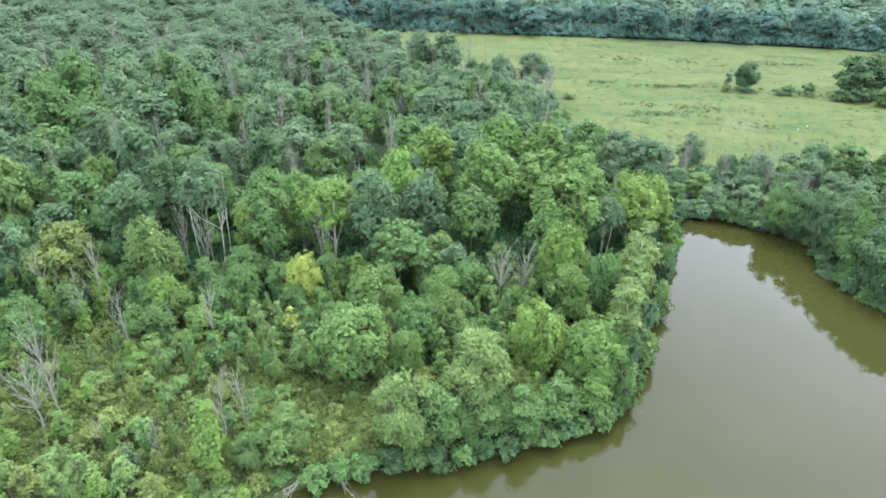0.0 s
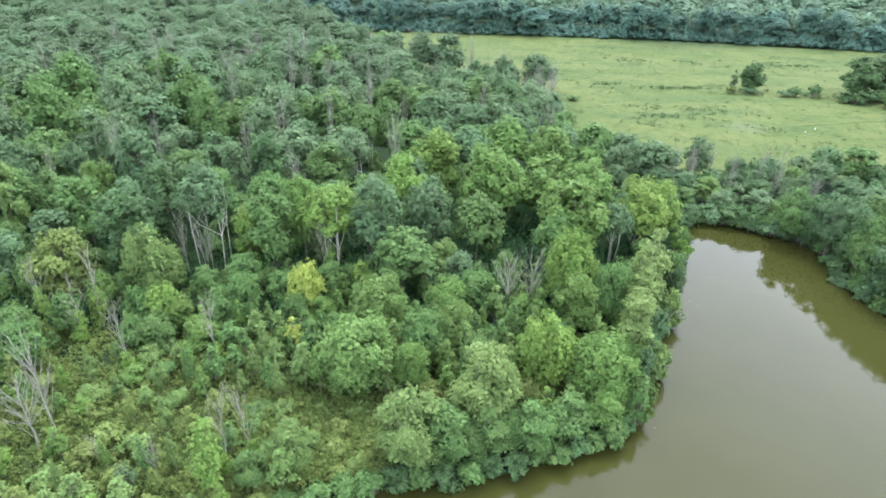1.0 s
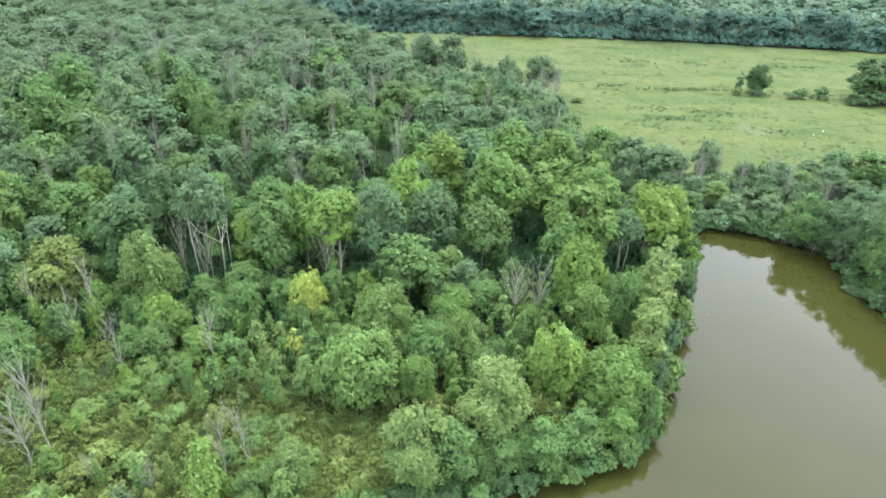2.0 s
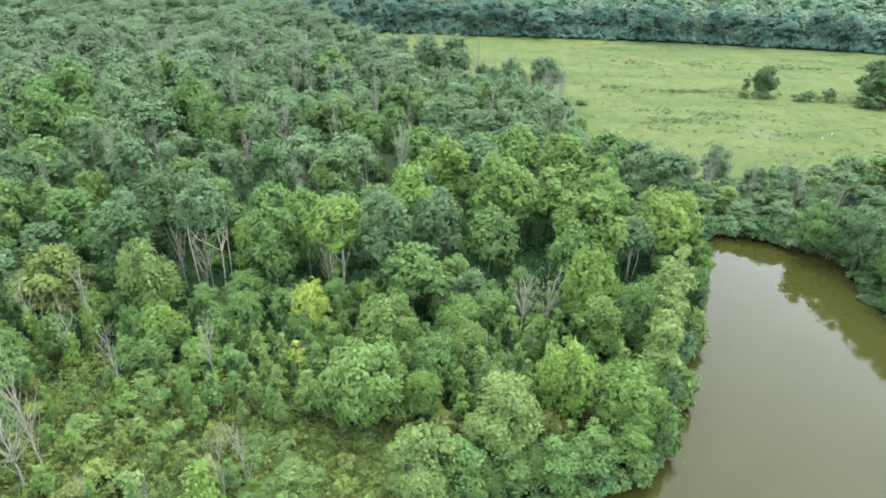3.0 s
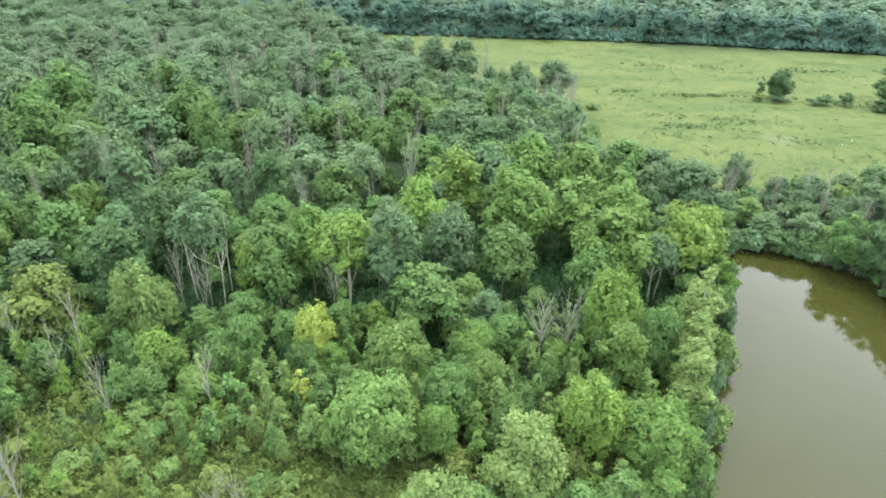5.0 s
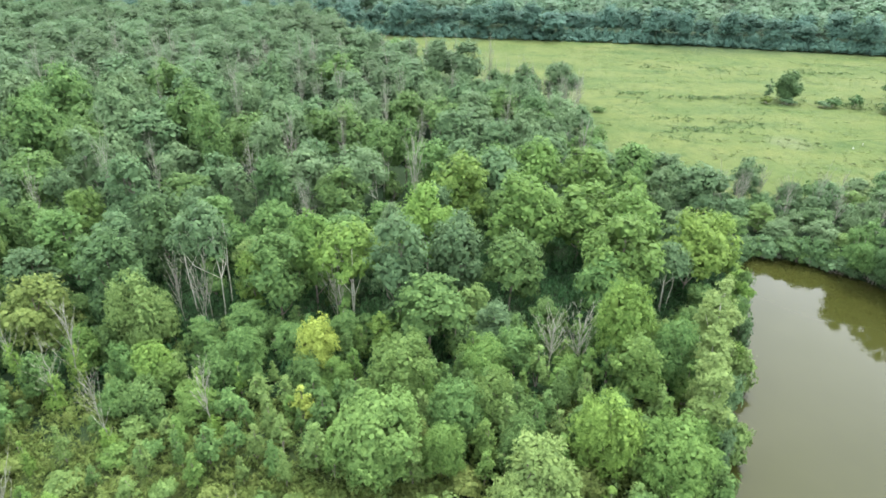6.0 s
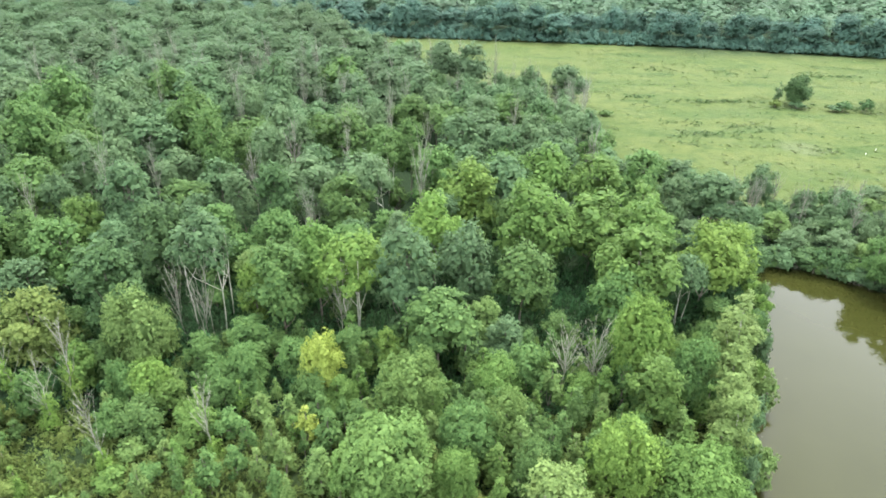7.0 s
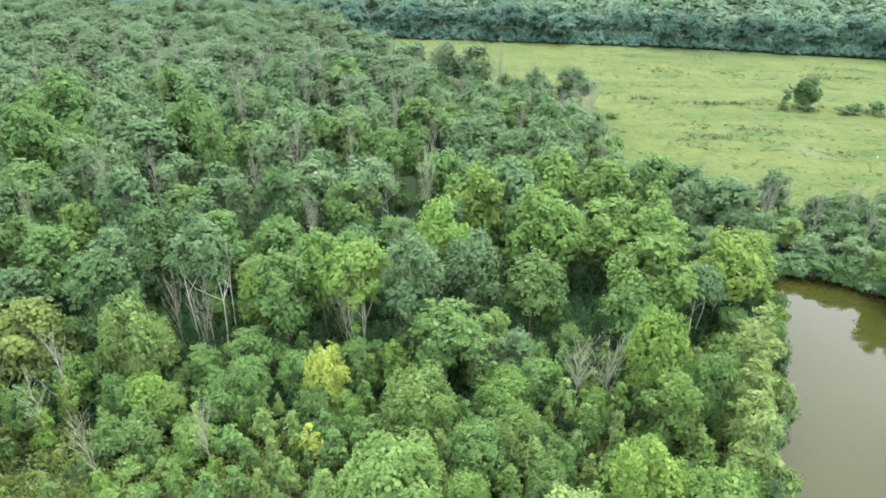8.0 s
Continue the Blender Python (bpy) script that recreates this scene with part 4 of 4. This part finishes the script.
for x, y in zip(dice.uniform(-72, 28, 5000), dice.uniform(40, 79, 5000)):
    spots.append((x, y, dice.uniform(0.7, 1.5), dice.uniform(0.8, 2.0), dice.uniform(0, 6.28), int(dice.integers(5))))
for x, y in zip(dice.uniform(-25, -2, 2200), dice.uniform(50, 65, 2200)):
    spots.append((x, y, dice.uniform(0.7, 1.4), dice.uniform(0.7, 1.5), dice.uniform(0, 6.28), int(dice.integers(5))))
xy = np.array([(s[0], s[1]) for s in spots])
inside = edge_distance(xy[:, 0], xy[:, 1], WOODS) < -0.3
spots = [q for q, k in zip(spots, inside) if k]
joined("undergrowth", tufts, [q for q in spots if q[1] < 79], [LEAF["weed"]], "tangled low green weeds between the young trees", "undergrowth")
# same tufts beneath the canopy, coloured darker to stand for its shade
joined("woodland_floor", tufts, [q for q in spots if q[1] >= 79], [LEAF["floor"]], "low green growth on the woodland floor, darkened for canopy shade", "undergrowth")
# weeds and rank grass in the meadow
blades = [sprays(np.random.default_rng(260 + k), [(0, 0, 0.1, 0.45, 0.7)], 0.9, 2, 0.8, floor=0.0, slim=0.3, lift=2.0, droop=0.0) for k in range(6)]
rough = np.random.default_rng(55)
weeds, grass = [], []
for x, y in zip(rough.uniform(35, 330, 60000), rough.uniform(148, 385, 60000)):
    band = math.exp(-((y - (252 - 0.15 * (x - 50))) / 5) ** 2) * (x < 165) + 0.45 * math.exp(-((y - (305 - 0.1 * (x - 100))) / 10) ** 2) * (x > 85)
    band += 0.7 * math.exp(-((x - 85) / 22) ** 2 - ((y - 205) / 14) ** 2)
    lumpy = max(0.0, noise.noise((x * 0.05, y * 0.16, 3.1)) * 1.5 + 0.2)
    dense = (band * 0.95 + 0.03) * lumpy
    r = rough.random()
    if r < dense * 0.95:
        weeds.append((x, y, rough.uniform(0.7, 1.7), rough.uniform(0.4, 0.8) + 0.9 * min(band, 1.0), rough.uniform(0, 6.28), int(rough.integers(5))))
    elif r < 0.03 + dense * 0.95 + 0.5 * max(0.0, noise.noise((x * 0.035, y * 0.14, 9.7))):
        grass.append((x, y, rough.uniform(0.7, 1.6), rough.uniform(0.3, 0.6), rough.uniform(0, 6.28), int(rough.integers(6))))
for x, y in along([(121, 193.5), (145, 199), (170, 206)], 0.7):
    weeds.append((x, y + rough.uniform(-0.3, 0.3), 0.5, 0.4, rough.uniform(0, 6.28), int(rough.integers(5))))
dry = [(102 + rough.normal() * 4.5, 192 + rough.normal() * 3.5, rough.uniform(0.6, 1.3), rough.uniform(0.4, 0.8), rough.uniform(0, 6.28), int(rough.integers(6))) for k in range(24)]


def in_meadow(spots):
    inside = edge_distance([q[0] for q in spots], [q[1] for q in spots], MEADOW) < -1
    return [q for q, k in zip(spots, inside) if k]


joined("meadow_weeds", tufts, in_meadow(weeds), [LEAF["meadow"]], "dark green weed clumps dotting the meadow", "weeds")
joined("meadow_grass", blades, in_meadow(grass), [LEAF["sward"]], "rank green grass tufts across the meadow", "grass")
joined("dry_grass", blades, dry, [LEAF["dry"]], "pale patch of dry grass in the meadow", "grass")


specks = []
for x, y in along([(24.8, 58), (28, 66), (35, 78), (43, 93), (49, 106), (53, 116), (62, 117), (69, 112), (73.5, 105), (73, 93), (75, 84)], 1.1):
    if rough.random() < 0.55:
        specks.append((x + rough.normal() * 1.3, y + rough.normal() * 1.3, rough.uniform(0.10, 0.24), 0.05, rough.uniform(0, 6.28), int(rough.integers(6))))
flat = [(np.concatenate([v[:6, :2], np.full((6, 1), 0.3)], 1), f[:2]) for v, f in blades]
joined("floating_leaves", flat, specks, [LEAF["dry"]], "pale fallen leaves floating near the bank", "floating leaves")


def fallen(seed, x, y, z, heading, length):
    """A dead bough lying out over the water's edge."""
    root = dead_kind("fallen_branch", seed, length, length * 0.3, 9)
    root.matrix_basis = pose(x, y, z, 84, 0, heading)
    placed.append((x, y, 0.5, 1.0))
    return tagged(root, "bleached dead bough lying over the water's edge", "branch", "fallen boughs at the water's edge")


PAINT, paint_n, paint_l, paint_p = material("weathered_white_paint")
paint_l.new(ramp_node(paint_n, paint_l, noise_node(paint_n, paint_l, 6.0), [(0.35, (0.55, 0.54, 0.48)), (0.6, (0.78, 0.77, 0.73))]), paint_p.inputs["Base Color"])
paint_p.inputs["Roughness"].default_value = 0.7


def marker_post(x, y, height):
    """A short white-painted post with a chamfered cap, beside the track in the meadow."""
    bm = bmesh.new()
    z = float(land(np.array([x]), np.array([y]))[0]) - 0.2
    for low, high, wide, top in ((0, height, 0.06, 0.05), (height, height + 0.07, 0.08, 0.03)):
        ring = [[bm.verts.new((sx * w, sy * w, h)) for sx, sy in ((-1, -1), (1, -1), (1, 1), (-1, 1))] for w, h in ((wide, low), (top, high))]
        for k in range(4):
            bm.faces.new((ring[0][k], ring[0][(k + 1) % 4], ring[1][(k + 1) % 4], ring[1][k]))
        bm.faces.new(ring[1])
        bm.faces.new(ring[0][::-1])
    me = bpy.data.meshes.new("marker_post")
    bm.to_mesh(me)
    bm.free()
    me.materials.append(PAINT)
    ob = new("marker_post", me)
    ob.matrix_basis = pose(x, y, z, 0, 0, 20)
    return tagged(ob, "short white-painted post standing in the open meadow", "post", "white posts in the meadow")


marker_post(118.2, 187.0, 0.8)
marker_post(122.7, 189.7, 1.0)

fallen(301, -13.5, 51.5, 0.5, -20, 5.0)
fallen(302, -11.0, 51.5, 0.4, 35, 4.0)

# the models themselves leave the scene
for model, h, r in MODELS.values():
    for o in (*model.children_recursive, model):
        bpy.data.objects.remove(o)
